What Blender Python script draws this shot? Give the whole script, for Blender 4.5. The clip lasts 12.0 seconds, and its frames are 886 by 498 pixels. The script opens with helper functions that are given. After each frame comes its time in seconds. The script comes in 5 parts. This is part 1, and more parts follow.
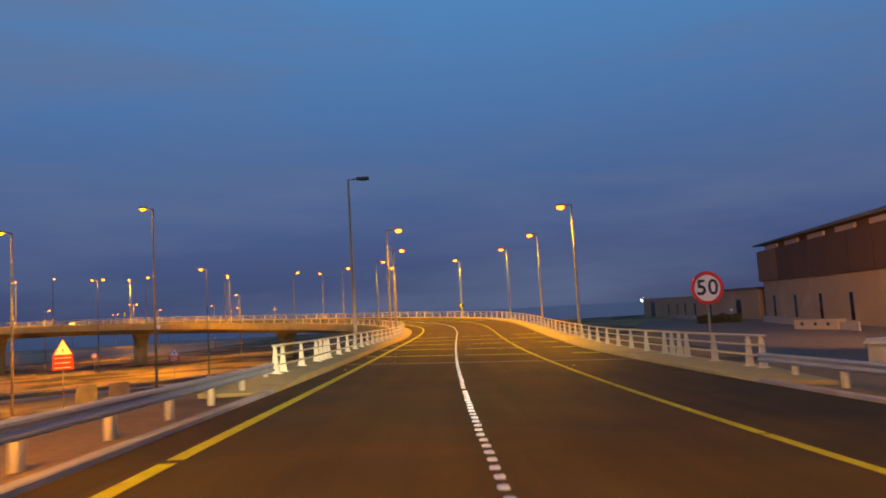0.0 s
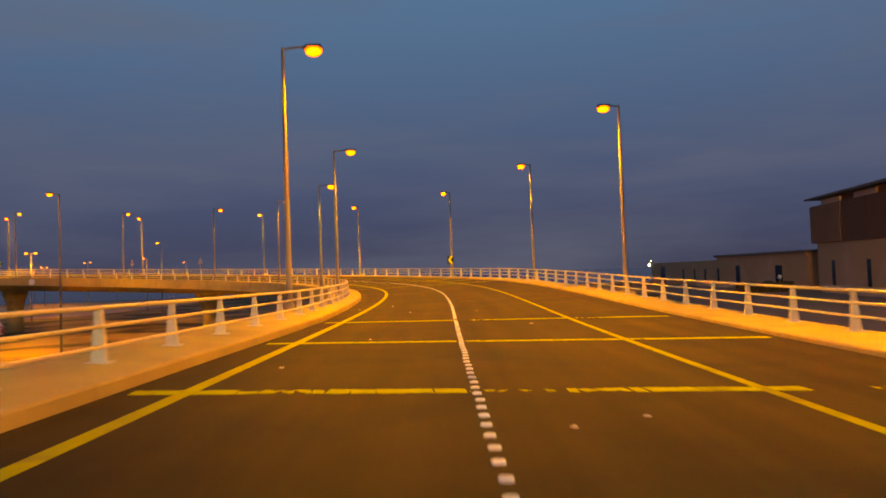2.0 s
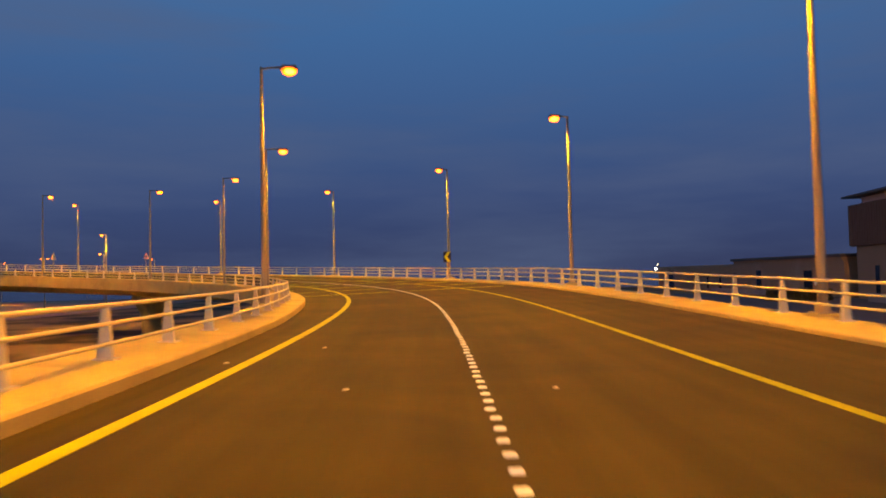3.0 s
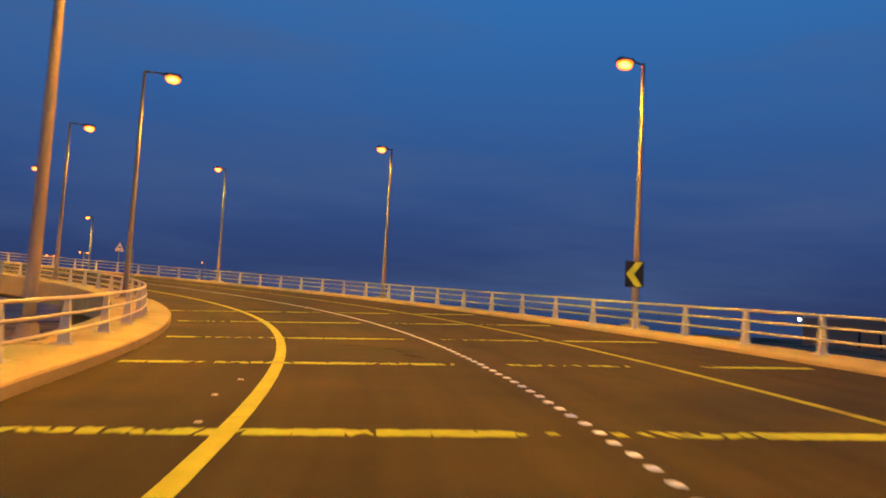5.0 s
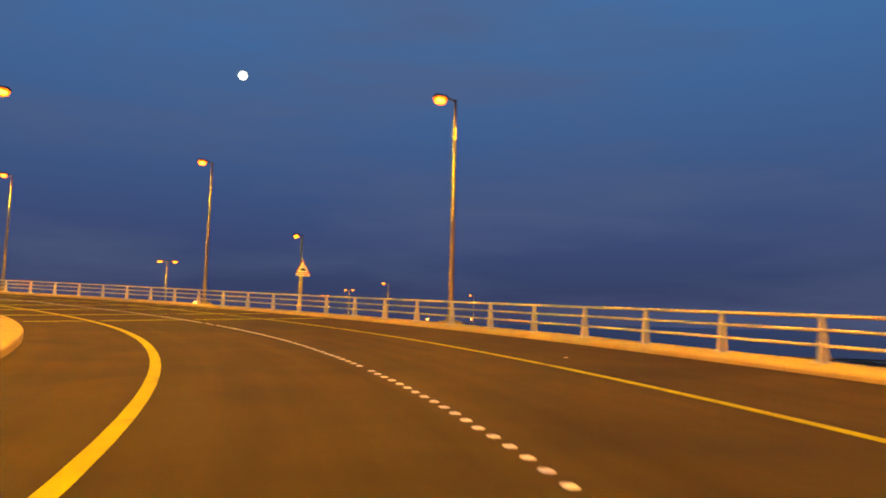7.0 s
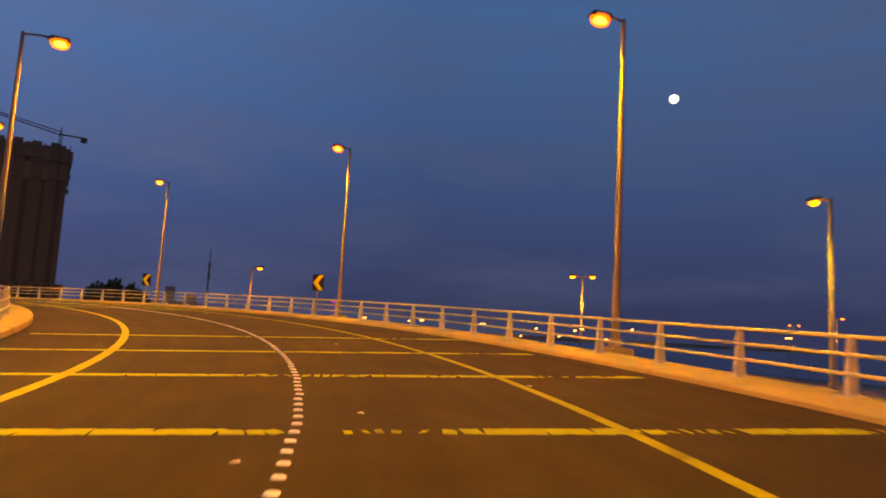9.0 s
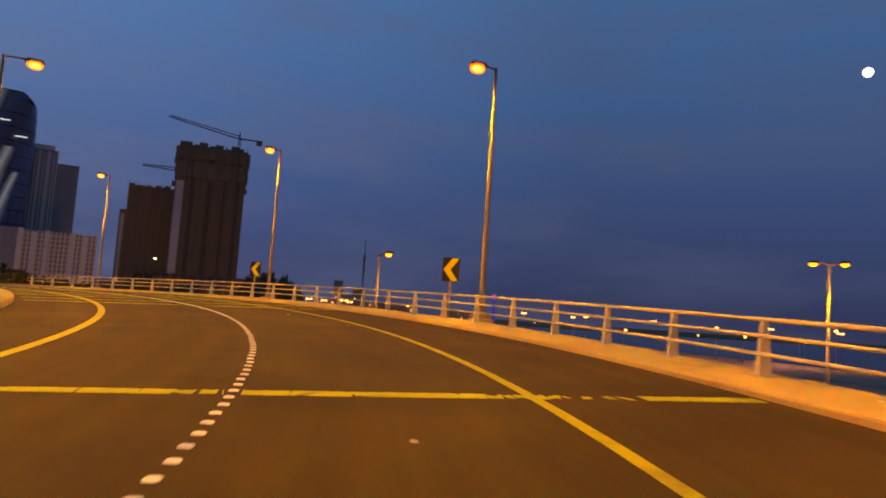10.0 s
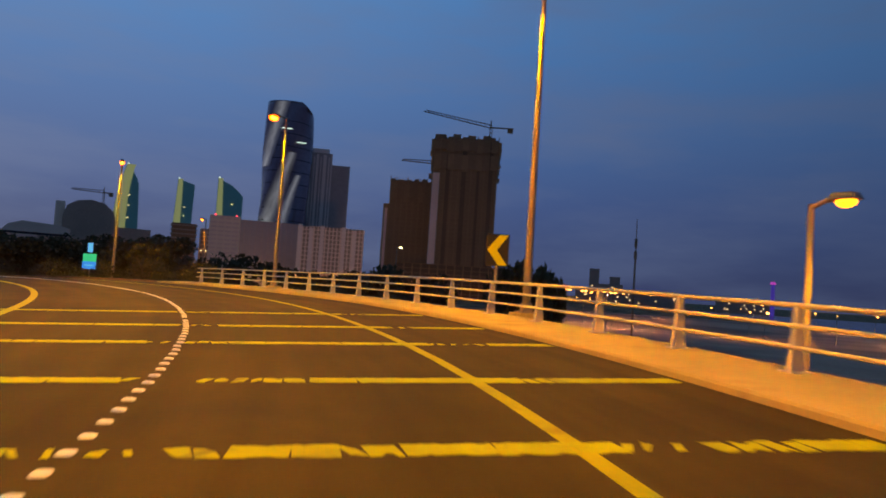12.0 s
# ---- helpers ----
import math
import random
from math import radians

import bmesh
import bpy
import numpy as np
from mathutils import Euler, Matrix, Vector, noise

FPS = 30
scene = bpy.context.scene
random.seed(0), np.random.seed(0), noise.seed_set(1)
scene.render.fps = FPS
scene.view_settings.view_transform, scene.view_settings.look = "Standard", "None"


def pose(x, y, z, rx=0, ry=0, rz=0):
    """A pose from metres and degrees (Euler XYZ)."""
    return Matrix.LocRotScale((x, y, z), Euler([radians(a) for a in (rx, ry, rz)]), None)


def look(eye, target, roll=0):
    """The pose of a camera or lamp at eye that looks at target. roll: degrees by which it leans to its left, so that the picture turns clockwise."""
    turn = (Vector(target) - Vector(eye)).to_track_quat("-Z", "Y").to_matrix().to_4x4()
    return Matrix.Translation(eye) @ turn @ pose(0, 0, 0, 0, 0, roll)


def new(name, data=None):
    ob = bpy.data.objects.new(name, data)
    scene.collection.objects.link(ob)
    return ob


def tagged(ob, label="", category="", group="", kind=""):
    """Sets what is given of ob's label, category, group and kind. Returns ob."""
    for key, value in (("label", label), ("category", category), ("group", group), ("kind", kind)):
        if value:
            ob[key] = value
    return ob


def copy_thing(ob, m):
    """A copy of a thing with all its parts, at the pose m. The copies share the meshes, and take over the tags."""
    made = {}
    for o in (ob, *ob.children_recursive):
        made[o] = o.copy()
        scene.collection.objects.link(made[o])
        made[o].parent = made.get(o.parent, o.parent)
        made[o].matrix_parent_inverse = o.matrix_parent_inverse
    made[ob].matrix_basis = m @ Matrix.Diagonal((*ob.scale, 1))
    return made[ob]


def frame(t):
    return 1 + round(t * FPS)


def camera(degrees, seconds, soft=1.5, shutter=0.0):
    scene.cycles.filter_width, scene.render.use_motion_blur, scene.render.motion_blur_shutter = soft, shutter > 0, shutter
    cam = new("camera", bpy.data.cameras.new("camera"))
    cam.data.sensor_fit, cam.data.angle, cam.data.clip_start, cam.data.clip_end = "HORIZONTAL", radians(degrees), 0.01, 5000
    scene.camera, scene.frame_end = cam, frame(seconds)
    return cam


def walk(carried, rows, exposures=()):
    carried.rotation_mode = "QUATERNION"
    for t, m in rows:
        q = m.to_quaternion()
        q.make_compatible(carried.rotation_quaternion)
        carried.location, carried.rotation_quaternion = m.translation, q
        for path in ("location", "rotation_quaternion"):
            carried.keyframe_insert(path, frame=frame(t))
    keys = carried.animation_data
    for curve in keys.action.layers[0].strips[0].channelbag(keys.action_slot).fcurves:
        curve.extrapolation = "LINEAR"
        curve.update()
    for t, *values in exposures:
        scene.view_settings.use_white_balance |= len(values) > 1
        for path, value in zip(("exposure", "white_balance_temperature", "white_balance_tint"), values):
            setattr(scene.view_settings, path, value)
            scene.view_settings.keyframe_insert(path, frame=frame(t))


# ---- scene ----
cam = camera(64.45, 12.0, soft=1.8, shutter=0.2)
ROWS = [  # seconds, x, y, z, yaw, pitch, roll
    (0.0, -0.624, -0.000, 1.446, -2.168, 5.064, -3.306),
    (0.5, -0.436, 9.628, 1.185, -3.436, 4.029, -2.647),
    (1.0, -0.125, 19.226, 0.960, -3.767, 2.643, -2.301),
    (1.5, 0.302, 28.777, 0.830, -3.878, 2.172, -2.280),
    (2.0, 0.777, 38.459, 0.712, -3.393, 1.993, -2.035),
    (2.5, 1.239, 47.818, 0.648, -4.287, 1.770, -1.717),
    (3.0, 1.663, 57.296, 0.619, -4.054, 2.145, -1.340),
    (3.2, 1.803, 61.084, 0.628, -3.768, 2.039, -1.179),
    (3.7, 2.046, 70.432, 0.643, -2.821, 2.623, -0.127),
    (4.2, 1.915, 79.565, 0.740, -1.336, 3.547, 1.556),
    (4.8, 1.250, 90.288, 0.887, 1.087, 4.163, 2.914),
    (5.0, 0.826, 93.810, 0.936, 2.859, 4.197, 3.147),
    (5.5, -0.628, 102.466, 1.059, 5.987, 4.159, 3.425),
    (6.0, -2.727, 110.705, 1.174, 11.660, 4.158, 3.077),
    (6.5, -5.455, 118.499, 1.391, 17.679, 4.961, 1.923),
    (6.7, -6.772, 121.472, 1.478, 20.471, 5.280, 1.808),
    (7.2, -10.689, 128.609, 1.733, 28.229, 6.141, 1.182),
    (7.7, -15.152, 135.114, 1.995, 37.331, 6.866, 1.124),
    (8.3, -21.158, 141.768, 2.309, 48.058, 7.025, 1.812),
    (8.5, -23.392, 143.758, 2.400, 51.636, 6.997, 2.163),
    (9.0, -29.114, 148.026, 2.678, 59.767, 6.524, 3.101),
    (9.5, -35.225, 151.374, 2.965, 66.630, 6.238, 3.607),
    (10.0, -41.735, 153.871, 3.229, 72.752, 5.296, 3.858),
    (10.5, -48.241, 155.345, 3.480, 78.631, 3.568, 3.674),
    (11.0, -54.953, 156.134, 3.751, 82.734, 3.157, 3.488),
    (11.5, -61.768, 156.142, 3.983, 87.944, 3.125, 3.415),
    (12.0, -68.351, 155.400, 4.195, 93.085, 2.969, 3.779),
]
walk(cam, [(t, pose(x, y, z, 90 + p, 0, w) @ pose(0, 0, 0, 0, 0, r)) for t, x, y, z, w, p, r in ROWS],
     exposures=[(0.0, 0.70, 7900, 3), (0.5, 0.84, 11200, 9), (1.0, 0.86, 16000, 14), (1.5, 0.68, 16500, 15), (2.0, 0.42, 12300, 10), (2.5, 0.22, 10100, 9),
                (3.0, 0.20, 7200, 5), (3.2, 0.20, 6700, 4), (4.8, 0.12, 5700, 0), (6.0, 0.15, 5950, 1), (6.7, 0.16, 6900, 6), (8.3, 0.02, 8200, 18), (9.0, -0.12, 7900, 20), (10.0, -0.14, 7700, 15),
                (10.5, 0.04, 7600, 7), (11.0, 0.10, 7500, 2), (12.0, 0.06, 7500, 5)])

# ---- the sky at dusk ----
world = bpy.data.worlds.new("dusk")
scene.world = world
world.use_nodes = True
wn, wl = world.node_tree.nodes, world.node_tree.links
wn.clear()


def wnode(kind, **inputs):
    nd = wn.new(kind)
    for key, value in inputs.items():
        nd.inputs[key].default_value = value
    return nd


w_out, w_bg = wn.new("ShaderNodeOutputWorld"), wnode("ShaderNodeBackground", Strength=1.0)
w_co, w_sep = wn.new("ShaderNodeTexCoord"), wn.new("ShaderNodeSeparateXYZ")
w_ramp = wn.new("ShaderNodeValToRGB")
el = w_ramp.color_ramp.elements
SKY = [(0.0, (0.016, 0.022, 0.066)), (0.44, (0.020, 0.025, 0.070)), (0.505, (0.030, 0.041, 0.112)), (0.56, (0.036, 0.065, 0.185)),
       (0.63, (0.040, 0.101, 0.272)), (0.71, (0.042, 0.140, 0.365)), (0.80, (0.031, 0.100, 0.265)), (1.0, (0.016, 0.048, 0.130))]
el[0].position, el[0].color = SKY[0][0], (*SKY[0][1], 1)
el[1].position, el[1].color = SKY[-1][0], (*SKY[-1][1], 1)
for at_, col in SKY[1:-1]:
    e_ = el.new(at_)
    e_.color = (*col, 1)
w_half = wn.new("ShaderNodeMath")
w_half.operation = "MULTIPLY_ADD"
w_half.inputs[1].default_value, w_half.inputs[2].default_value = 0.5, 0.5
w_map = wnode("ShaderNodeMapping", Scale=(1.0, 1.6, 7.0), Rotation=(0.12, 0.2, 0.5))
w_noise = wnode("ShaderNodeTexNoise", Scale=1.7, Detail=5.0, Roughness=0.55)
w_cl = wn.new("ShaderNodeMapRange")
for k_, v_ in zip((1, 2, 3, 4), (0.42, 0.72, 0.0, 0.62)):
    w_cl.inputs[k_].default_value = v_
w_mix = wn.new("ShaderNodeMixRGB")
w_mix.inputs[2].default_value = (0.072, 0.102, 0.212, 1)
wl.new(w_co.outputs["Generated"], w_sep.inputs[0])
wl.new(w_sep.outputs["Z"], w_half.inputs[0])
wl.new(w_half.outputs[0], w_ramp.inputs[0])
wl.new(w_co.outputs["Generated"], w_map.inputs["Vector"])
wl.new(w_map.outputs[0], w_noise.inputs["Vector"])
wl.new(w_noise.outputs["Fac"], w_cl.inputs[0])
wl.new(w_cl.outputs[0], w_mix.inputs[0])
wl.new(w_ramp.outputs[0], w_mix.inputs[1])
w_dot = wn.new("ShaderNodeVectorMath")
w_dot.operation = "DOT_PRODUCT"
w_dot.inputs[1].default_value = (-0.574, -0.819, 0.0)
w_side = wn.new("ShaderNodeMapRange")
for k_, v_ in zip((1, 2, 3, 4), (0.12, 1.0, 0.99, 1.85)):
    w_side.inputs[k_].default_value = v_
w_mul = wn.new("ShaderNodeVectorMath")
w_mul.operation = "SCALE"
wl.new(w_co.outputs["Generated"], w_dot.inputs[0])
wl.new(w_dot.outputs["Value"], w_side.inputs[0])
wl.new(w_mix.outputs[0], w_mul.inputs[0])
wl.new(w_side.outputs[0], w_mul.inputs["Scale"])
# a last warm glow low in the west
w_low = wn.new("ShaderNodeMapRange")
for k_, v_ in zip((1, 2, 3, 4), (0.5, 1.0, 0.0, 1.0)):
    w_low.inputs[k_].default_value = v_
wl.new(w_dot.outputs["Value"], w_low.inputs[0])
w_glow = wn.new("ShaderNodeVectorMath")
w_glow.operation = "MULTIPLY_ADD"
w_glow.inputs[1].default_value = (0.030, 0.024, -0.004)
wl.new(w_low.outputs[0], w_glow.inputs[0])
wl.new(w_mul.outputs[0], w_glow.inputs[2])
wl.new(w_glow.outputs[0], w_bg.inputs["Color"])
wl.new(w_bg.outputs[0], w_out.inputs[0])

SODIUM = (1.0, 0.380, 0.004)
LAMP_WATTS = 6300.0
# fixed stand-in for the moving car's headlights, no car here: a flat, wide beam
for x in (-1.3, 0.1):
    beam = bpy.data.lights.new("headlight_stand_in", "SPOT")
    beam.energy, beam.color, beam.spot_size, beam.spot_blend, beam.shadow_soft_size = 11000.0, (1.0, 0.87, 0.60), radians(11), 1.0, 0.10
    new("headlight_stand_in", beam).matrix_basis = look((x, 1.2, 0.78), (x + 0.6, 41.0, -0.45)) @ Matrix.Diagonal((4.0, 1.0, 1.0, 1.0))


# ---- materials ----
def material(name, color, rough=0.6, metal=0.0, var=0.25, scale=3.0, fine=40.0, bump=0.15, stain=None, stain_at=(0.55, 0.75), coat=0.0, island=0.0, spec=0.5):
    """Colour with large blotches and fine grain, a little relief, and stains of another colour."""
    m = bpy.data.materials.new(name)
    m.use_nodes = True
    nt = m.node_tree
    nodes, links = nt.nodes, nt.links
    b = nodes["Principled BSDF"]
    b.inputs["Roughness"].default_value, b.inputs["Metallic"].default_value = rough, metal
    b.inputs["Coat Weight"].default_value = coat
    b.inputs["Specular IOR Level"].default_value = spec
    co = nodes.new("ShaderNodeTexCoord")
    big, small = nodes.new("ShaderNodeTexNoise"), nodes.new("ShaderNodeTexNoise")
    big.inputs["Scale"].default_value, big.inputs["Detail"].default_value = scale, 6
    small.inputs["Scale"].default_value, small.inputs["Detail"].default_value = fine, 4
    for nd in (big, small):
        links.new(co.outputs["Object"], nd.inputs["Vector"])
    add = nodes.new("ShaderNodeMath")
    add.operation = "MULTIPLY_ADD"
    links.new(big.outputs["Fac"], add.inputs[0])
    add.inputs[1].default_value = 0.6
    mul = nodes.new("ShaderNodeMath")
    mul.operation = "MULTIPLY"
    links.new(small.outputs["Fac"], mul.inputs[0])
    mul.inputs[1].default_value = 0.4
    links.new(mul.outputs[0], add.inputs[2])
    rng = nodes.new("ShaderNodeMapRange")
    for k, v in zip((1, 2, 3, 4), (0.25, 0.75, 1 - var, 1 + var)):
        rng.inputs[k].default_value = v
    links.new(add.outputs[0], rng.inputs[0])
    hsv = nodes.new("ShaderNodeHueSaturation")
    hsv.inputs["Color"].default_value = (*color, 1)
    links.new(rng.outputs[0], hsv.inputs["Value"])
    last = hsv.outputs[0]
    if island:
        info, r2 = nodes.new("ShaderNodeObjectInfo"), nodes.new("ShaderNodeMapRange")
        r2.inputs[3].default_value, r2.inputs[4].default_value = 1 - island, 1 + island
        links.new(info.outputs["Random"], r2.inputs[0])
        h2 = nodes.new("ShaderNodeHueSaturation")
        links.new(last, h2.inputs["Color"])
        links.new(r2.outputs[0], h2.inputs["Value"])
        last = h2.outputs[0]
    if stain:
        st = nodes.new("ShaderNodeTexNoise")
        st.inputs["Scale"].default_value, st.inputs["Detail"].default_value, st.inputs["Distortion"].default_value = scale * 0.6, 8, 0.6
        links.new(co.outputs["Object"], st.inputs["Vector"])
        r3 = nodes.new("ShaderNodeMapRange")
        r3.inputs[1].default_value, r3.inputs[2].default_value = stain_at
        links.new(st.outputs["Fac"], r3.inputs[0])
        mx = nodes.new("ShaderNodeMixRGB")
        mx.inputs[2].default_value = (*stain, 1)
        links.new(r3.outputs[0], mx.inputs[0])
        links.new(last, mx.inputs[1])
        last = mx.outputs[0]
    links.new(last, b.inputs["Base Color"])
    if bump:
        bp = nodes.new("ShaderNodeBump")
        bp.inputs["Strength"].default_value, bp.inputs["Distance"].default_value = bump, 0.02
        links.new(add.outputs[0], bp.inputs["Height"])
        links.new(bp.outputs[0], b.inputs["Normal"])
    return m


def glowing(name, color, strength):
    m = bpy.data.materials.new(name)
    m.use_nodes = True
    b = m.node_tree.nodes["Principled BSDF"]
    b.inputs["Base Color"].default_value = (*color, 1)
    b.inputs["Emission Color"].default_value, b.inputs["Emission Strength"].default_value = (*color, 1), strength
    return m


ASPHALT = material("asphalt", (0.057, 0.043, 0.011), 0.72, 0, 0.42, 0.45, 60.0, 0.35, (0.037, 0.031, 0.015), (0.48, 0.70), spec=0.06)
ROAD_ASPHALT = ASPHALT.copy()
ROAD_ASPHALT.name = "road_asphalt"
# streaks of wear along the lanes
ra, rk = ROAD_ASPHALT.node_tree.nodes, ROAD_ASPHALT.node_tree.links
r_uv, r_map, r_noise = ra.new("ShaderNodeUVMap"), ra.new("ShaderNodeMapping"), ra.new("ShaderNodeTexNoise")
r_uv.uv_map = "lanes"
r_map.inputs["Scale"].default_value = (1.0, 0.035, 1.0)
r_noise.inputs["Scale"].default_value, r_noise.inputs["Detail"].default_value = 1.6, 7
r_rng, r_hsv = ra.new("ShaderNodeMapRange"), ra.new("ShaderNodeHueSaturation")
for k_, v_ in zip((1, 2, 3, 4), (0.3, 0.7, 0.78, 1.24)):
    r_rng.inputs[k_].default_value = v_
r_bsdf = ra["Principled BSDF"]
r_from = r_bsdf.inputs["Base Color"].links[0].from_socket
rk.new(r_uv.outputs[0], r_map.inputs["Vector"])
rk.new(r_map.outputs[0], r_noise.inputs["Vector"])
rk.new(r_noise.outputs["Fac"], r_rng.inputs[0])
rk.new(r_rng.outputs[0], r_hsv.inputs["Value"])
rk.new(r_from, r_hsv.inputs["Color"])
rk.new(r_hsv.outputs[0], r_bsdf.inputs["Base Color"])
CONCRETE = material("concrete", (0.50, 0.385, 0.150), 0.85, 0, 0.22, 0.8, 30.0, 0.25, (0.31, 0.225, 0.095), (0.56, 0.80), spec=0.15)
KERB_PAINT = material("kerb_face", (0.34, 0.32, 0.29), 0.8, 0, 0.25, 0.9, 24.0, 0.3, (0.17, 0.15, 0.13), (0.5, 0.8))
STEEL = material("painted_steel", (0.62, 0.53, 0.31), 0.5, 0.1, 0.10, 2.0, 30.0, 0.05, (0.35, 0.31, 0.26), (0.62, 0.9))
# lighter than the rails: headlight brightness put into the post colour
POST_HEADLIT = material("headlit_post_steel", (0.66, 0.58, 0.42), 0.5, 0.05, 0.12, 2.0, 30.0, 0.06, (0.42, 0.37, 0.30), (0.60, 0.9))
GALV = material("galvanised_steel", (0.31, 0.25, 0.185), 0.65, 0.1, 0.14, 3.0, 60.0, 0.05)
BEAM = material("guardrail_steel", (0.33, 0.37, 0.40), 0.6, 0.15, 0.14, 2.0, 40.0, 0.05)
YELLOW = material("yellow_paint", (0.49, 0.49, 0.012), 0.6, 0, 0.22, 2.0, 30.0, 0.2, (0.28, 0.22, 0.03), (0.60, 0.78), spec=0.08)
OLD_YELLOW = material("old_yellow_paint", (0.41, 0.42, 0.012), 0.65, 0, 0.28, 2.0, 30.0, 0.2, (0.20, 0.16, 0.03), (0.54, 0.76), spec=0.08)
BAR_YELLOW = material("worn_bar_paint", (0.44, 0.50, 0.014), 0.65, 0, 0.3, 3.0, 30.0, 0.2, (0.20, 0.21, 0.03), (0.60, 0.78), spec=0.08)
WHITE_STUD = material("white_stud", (0.80, 0.84, 0.88), 0.35, 0, 0.08, 4.0, 40.0, 0.05, island=0.12)
SAND = material("sandy_ground", (0.29, 0.19, 0.095), 0.95, 0, 0.35, 0.12, 6.0, 0.4, (0.075, 0.060, 0.030), (0.46, 0.58), spec=0.1)
HEAD_GREY = material("lamp_housing", (0.16, 0.15, 0.14), 0.5, 0.3, 0.1, 4, 30, 0.05)


def glass_bowl(name, color, strength, clear):
    """Orange glass that glows and lets the burner inside be seen."""
    m = glowing(name, color, strength)
    nt = m.node_tree
    tr, mx = nt.nodes.new("ShaderNodeBsdfTransparent"), nt.nodes.new("ShaderNodeMixShader")
    mx.inputs[0].default_value = clear
    nt.links.new(nt.nodes["Principled BSDF"].outputs[0], mx.inputs[1])
    nt.links.new(tr.outputs[0], mx.inputs[2])
    nt.links.new(mx.outputs[0], nt.nodes["Material Output"].inputs[0])
    return m


LENS = glass_bowl("lamp_lens", (1.0, 0.135, 0.003), 4.0, 0.35)
BURNER = glowing("lamp_burner", (1.0, 0.40, 0.05), 18.0)
HEAD_BROWN = material("brown_lamp_housing", (0.20, 0.105, 0.05), 0.55, 0.0, 0.15, 4, 30, 0.05)
# tan for the unlit lamp's pole: sodium light put into its colour
POLE_SODIUM_TINT = material("sodium_tinted_pole", (0.58, 0.39, 0.23), 0.6, 0.0, 0.12, 2.0, 30.0, 0.05)
DARK_LENS = material("dark_lens", (0.10, 0.09, 0.07), 0.25, 0, 0.1, 6, 40, 0)
BLACK = material("black_sheet", (0.012, 0.012, 0.012), 0.5, 0, 0.2, 5, 40, 0.03)
SIGN_YELLOW = material("reflective_yellow", (0.85, 0.83, 0.03), 0.4, 0, 0.05, 5, 40, 0.02)
SIGN_WHITE = material("sign_white", (0.90, 0.88, 0.82), 0.4, 0, 0.05, 4, 40, 0.02)
SIGN_RED = material("sign_red", (0.70, 0.035, 0.02), 0.4, 0, 0.08, 4, 40, 0.02)
SIGN_MAROON = material("sign_maroon", (0.34, 0.03, 0.028), 0.45, 0, 0.1, 4, 40, 0.02)
SEA = material("sea_water", (0.010, 0.016, 0.030), 0.16, 0, 0.3, 0.02, 0.6, 0.12, spec=0.5)


# ---- mesh helpers ----
def mesh_of(name, bm, mat, smooth=False):
    me = bpy.data.meshes.new(name)
    bmesh.ops.recalc_face_normals(bm, faces=bm.faces)
    bm.to_mesh(me)
    bm.free()
    me.materials.append(mat)
    if smooth:
        for p in me.polygons:
            p.use_smooth = True
    return me


def part(name, bm, mat, parent=None, label="", smooth=False):
    ob = new(name, mesh_of(name, bm, mat, smooth))
    ob.parent = parent
    if label:
        tagged(ob, label)
    return ob


def empty(name, m, label, category, group="", kind=""):
    ob = new(name)
    ob.empty_display_size = 0.2
    ob.matrix_basis = m
    return tagged(ob, label, category, group, kind)


def box(bm, x0, x1, y0, y1, z0, z1, taper=1.0, bevel=0.0):
    """A box, its top drawn in by taper, its edges rounded by bevel."""
    cx, cy = (x0 + x1) / 2, (y0 + y1) / 2
    vs = [bm.verts.new((cx + (x - cx) * k, cy + (y - cy) * k, z)) for z, k in ((z0, 1.0), (z1, taper)) for x, y in ((x0, y0), (x1, y0), (x1, y1), (x0, y1))]
    fs = [bm.faces.new([vs[i] for i in q]) for q in ((3, 2, 1, 0), (4, 5, 6, 7), (0, 1, 5, 4), (1, 2, 6, 5), (2, 3, 7, 6), (3, 0, 4, 7))]
    if bevel:
        bmesh.ops.bevel(bm, geom=list({e for f in fs for e in f.edges}), offset=bevel, segments=2, affect="EDGES", profile=0.5)
    return vs


def tube(bm, path, radii, sides=10, flat=1.0, caps=True):
    """A round bar along a path of points; radii one or one each."""
    pts = [Vector(p) for p in path]
    if not isinstance(radii, (list, tuple)):
        radii = [radii] * len(pts)
    rings = []
    for i, p in enumerate(pts):
        d = (pts[min(i + 1, len(pts) - 1)] - pts[max(i - 1, 0)]).normalized()
        side = d.cross(Vector((0, 0, 1))) if abs(d.z) < 0.95 else d.cross(Vector((1, 0, 0)))
        side.normalize()
        up = side.cross(d)
        rings.append([bm.verts.new(p + radii[i] * (math.cos(a) * side + flat * math.sin(a) * up)) for a in [2 * math.pi * k / sides for k in range(sides)]])
    for a, b in zip(rings, rings[1:]):
        for k in range(sides):
            bm.faces.new((a[k], a[(k + 1) % sides], b[(k + 1) % sides], b[k]))
    if caps:
        bm.faces.new(rings[0][::-1])
        bm.faces.new(rings[-1])


def prism(bm, outline, y0, y1):
    """An outline in x, z drawn out from y0 to y1."""
    a = [bm.verts.new((x, y0, z)) for x, z in outline]
    b = [bm.verts.new((x, y1, z)) for x, z in outline]
    bm.faces.new(a)
    bm.faces.new(b[::-1])
    n = len(outline)
    for i in range(n):
        bm.faces.new((a[i], b[i], b[(i + 1) % n], a[(i + 1) % n]))


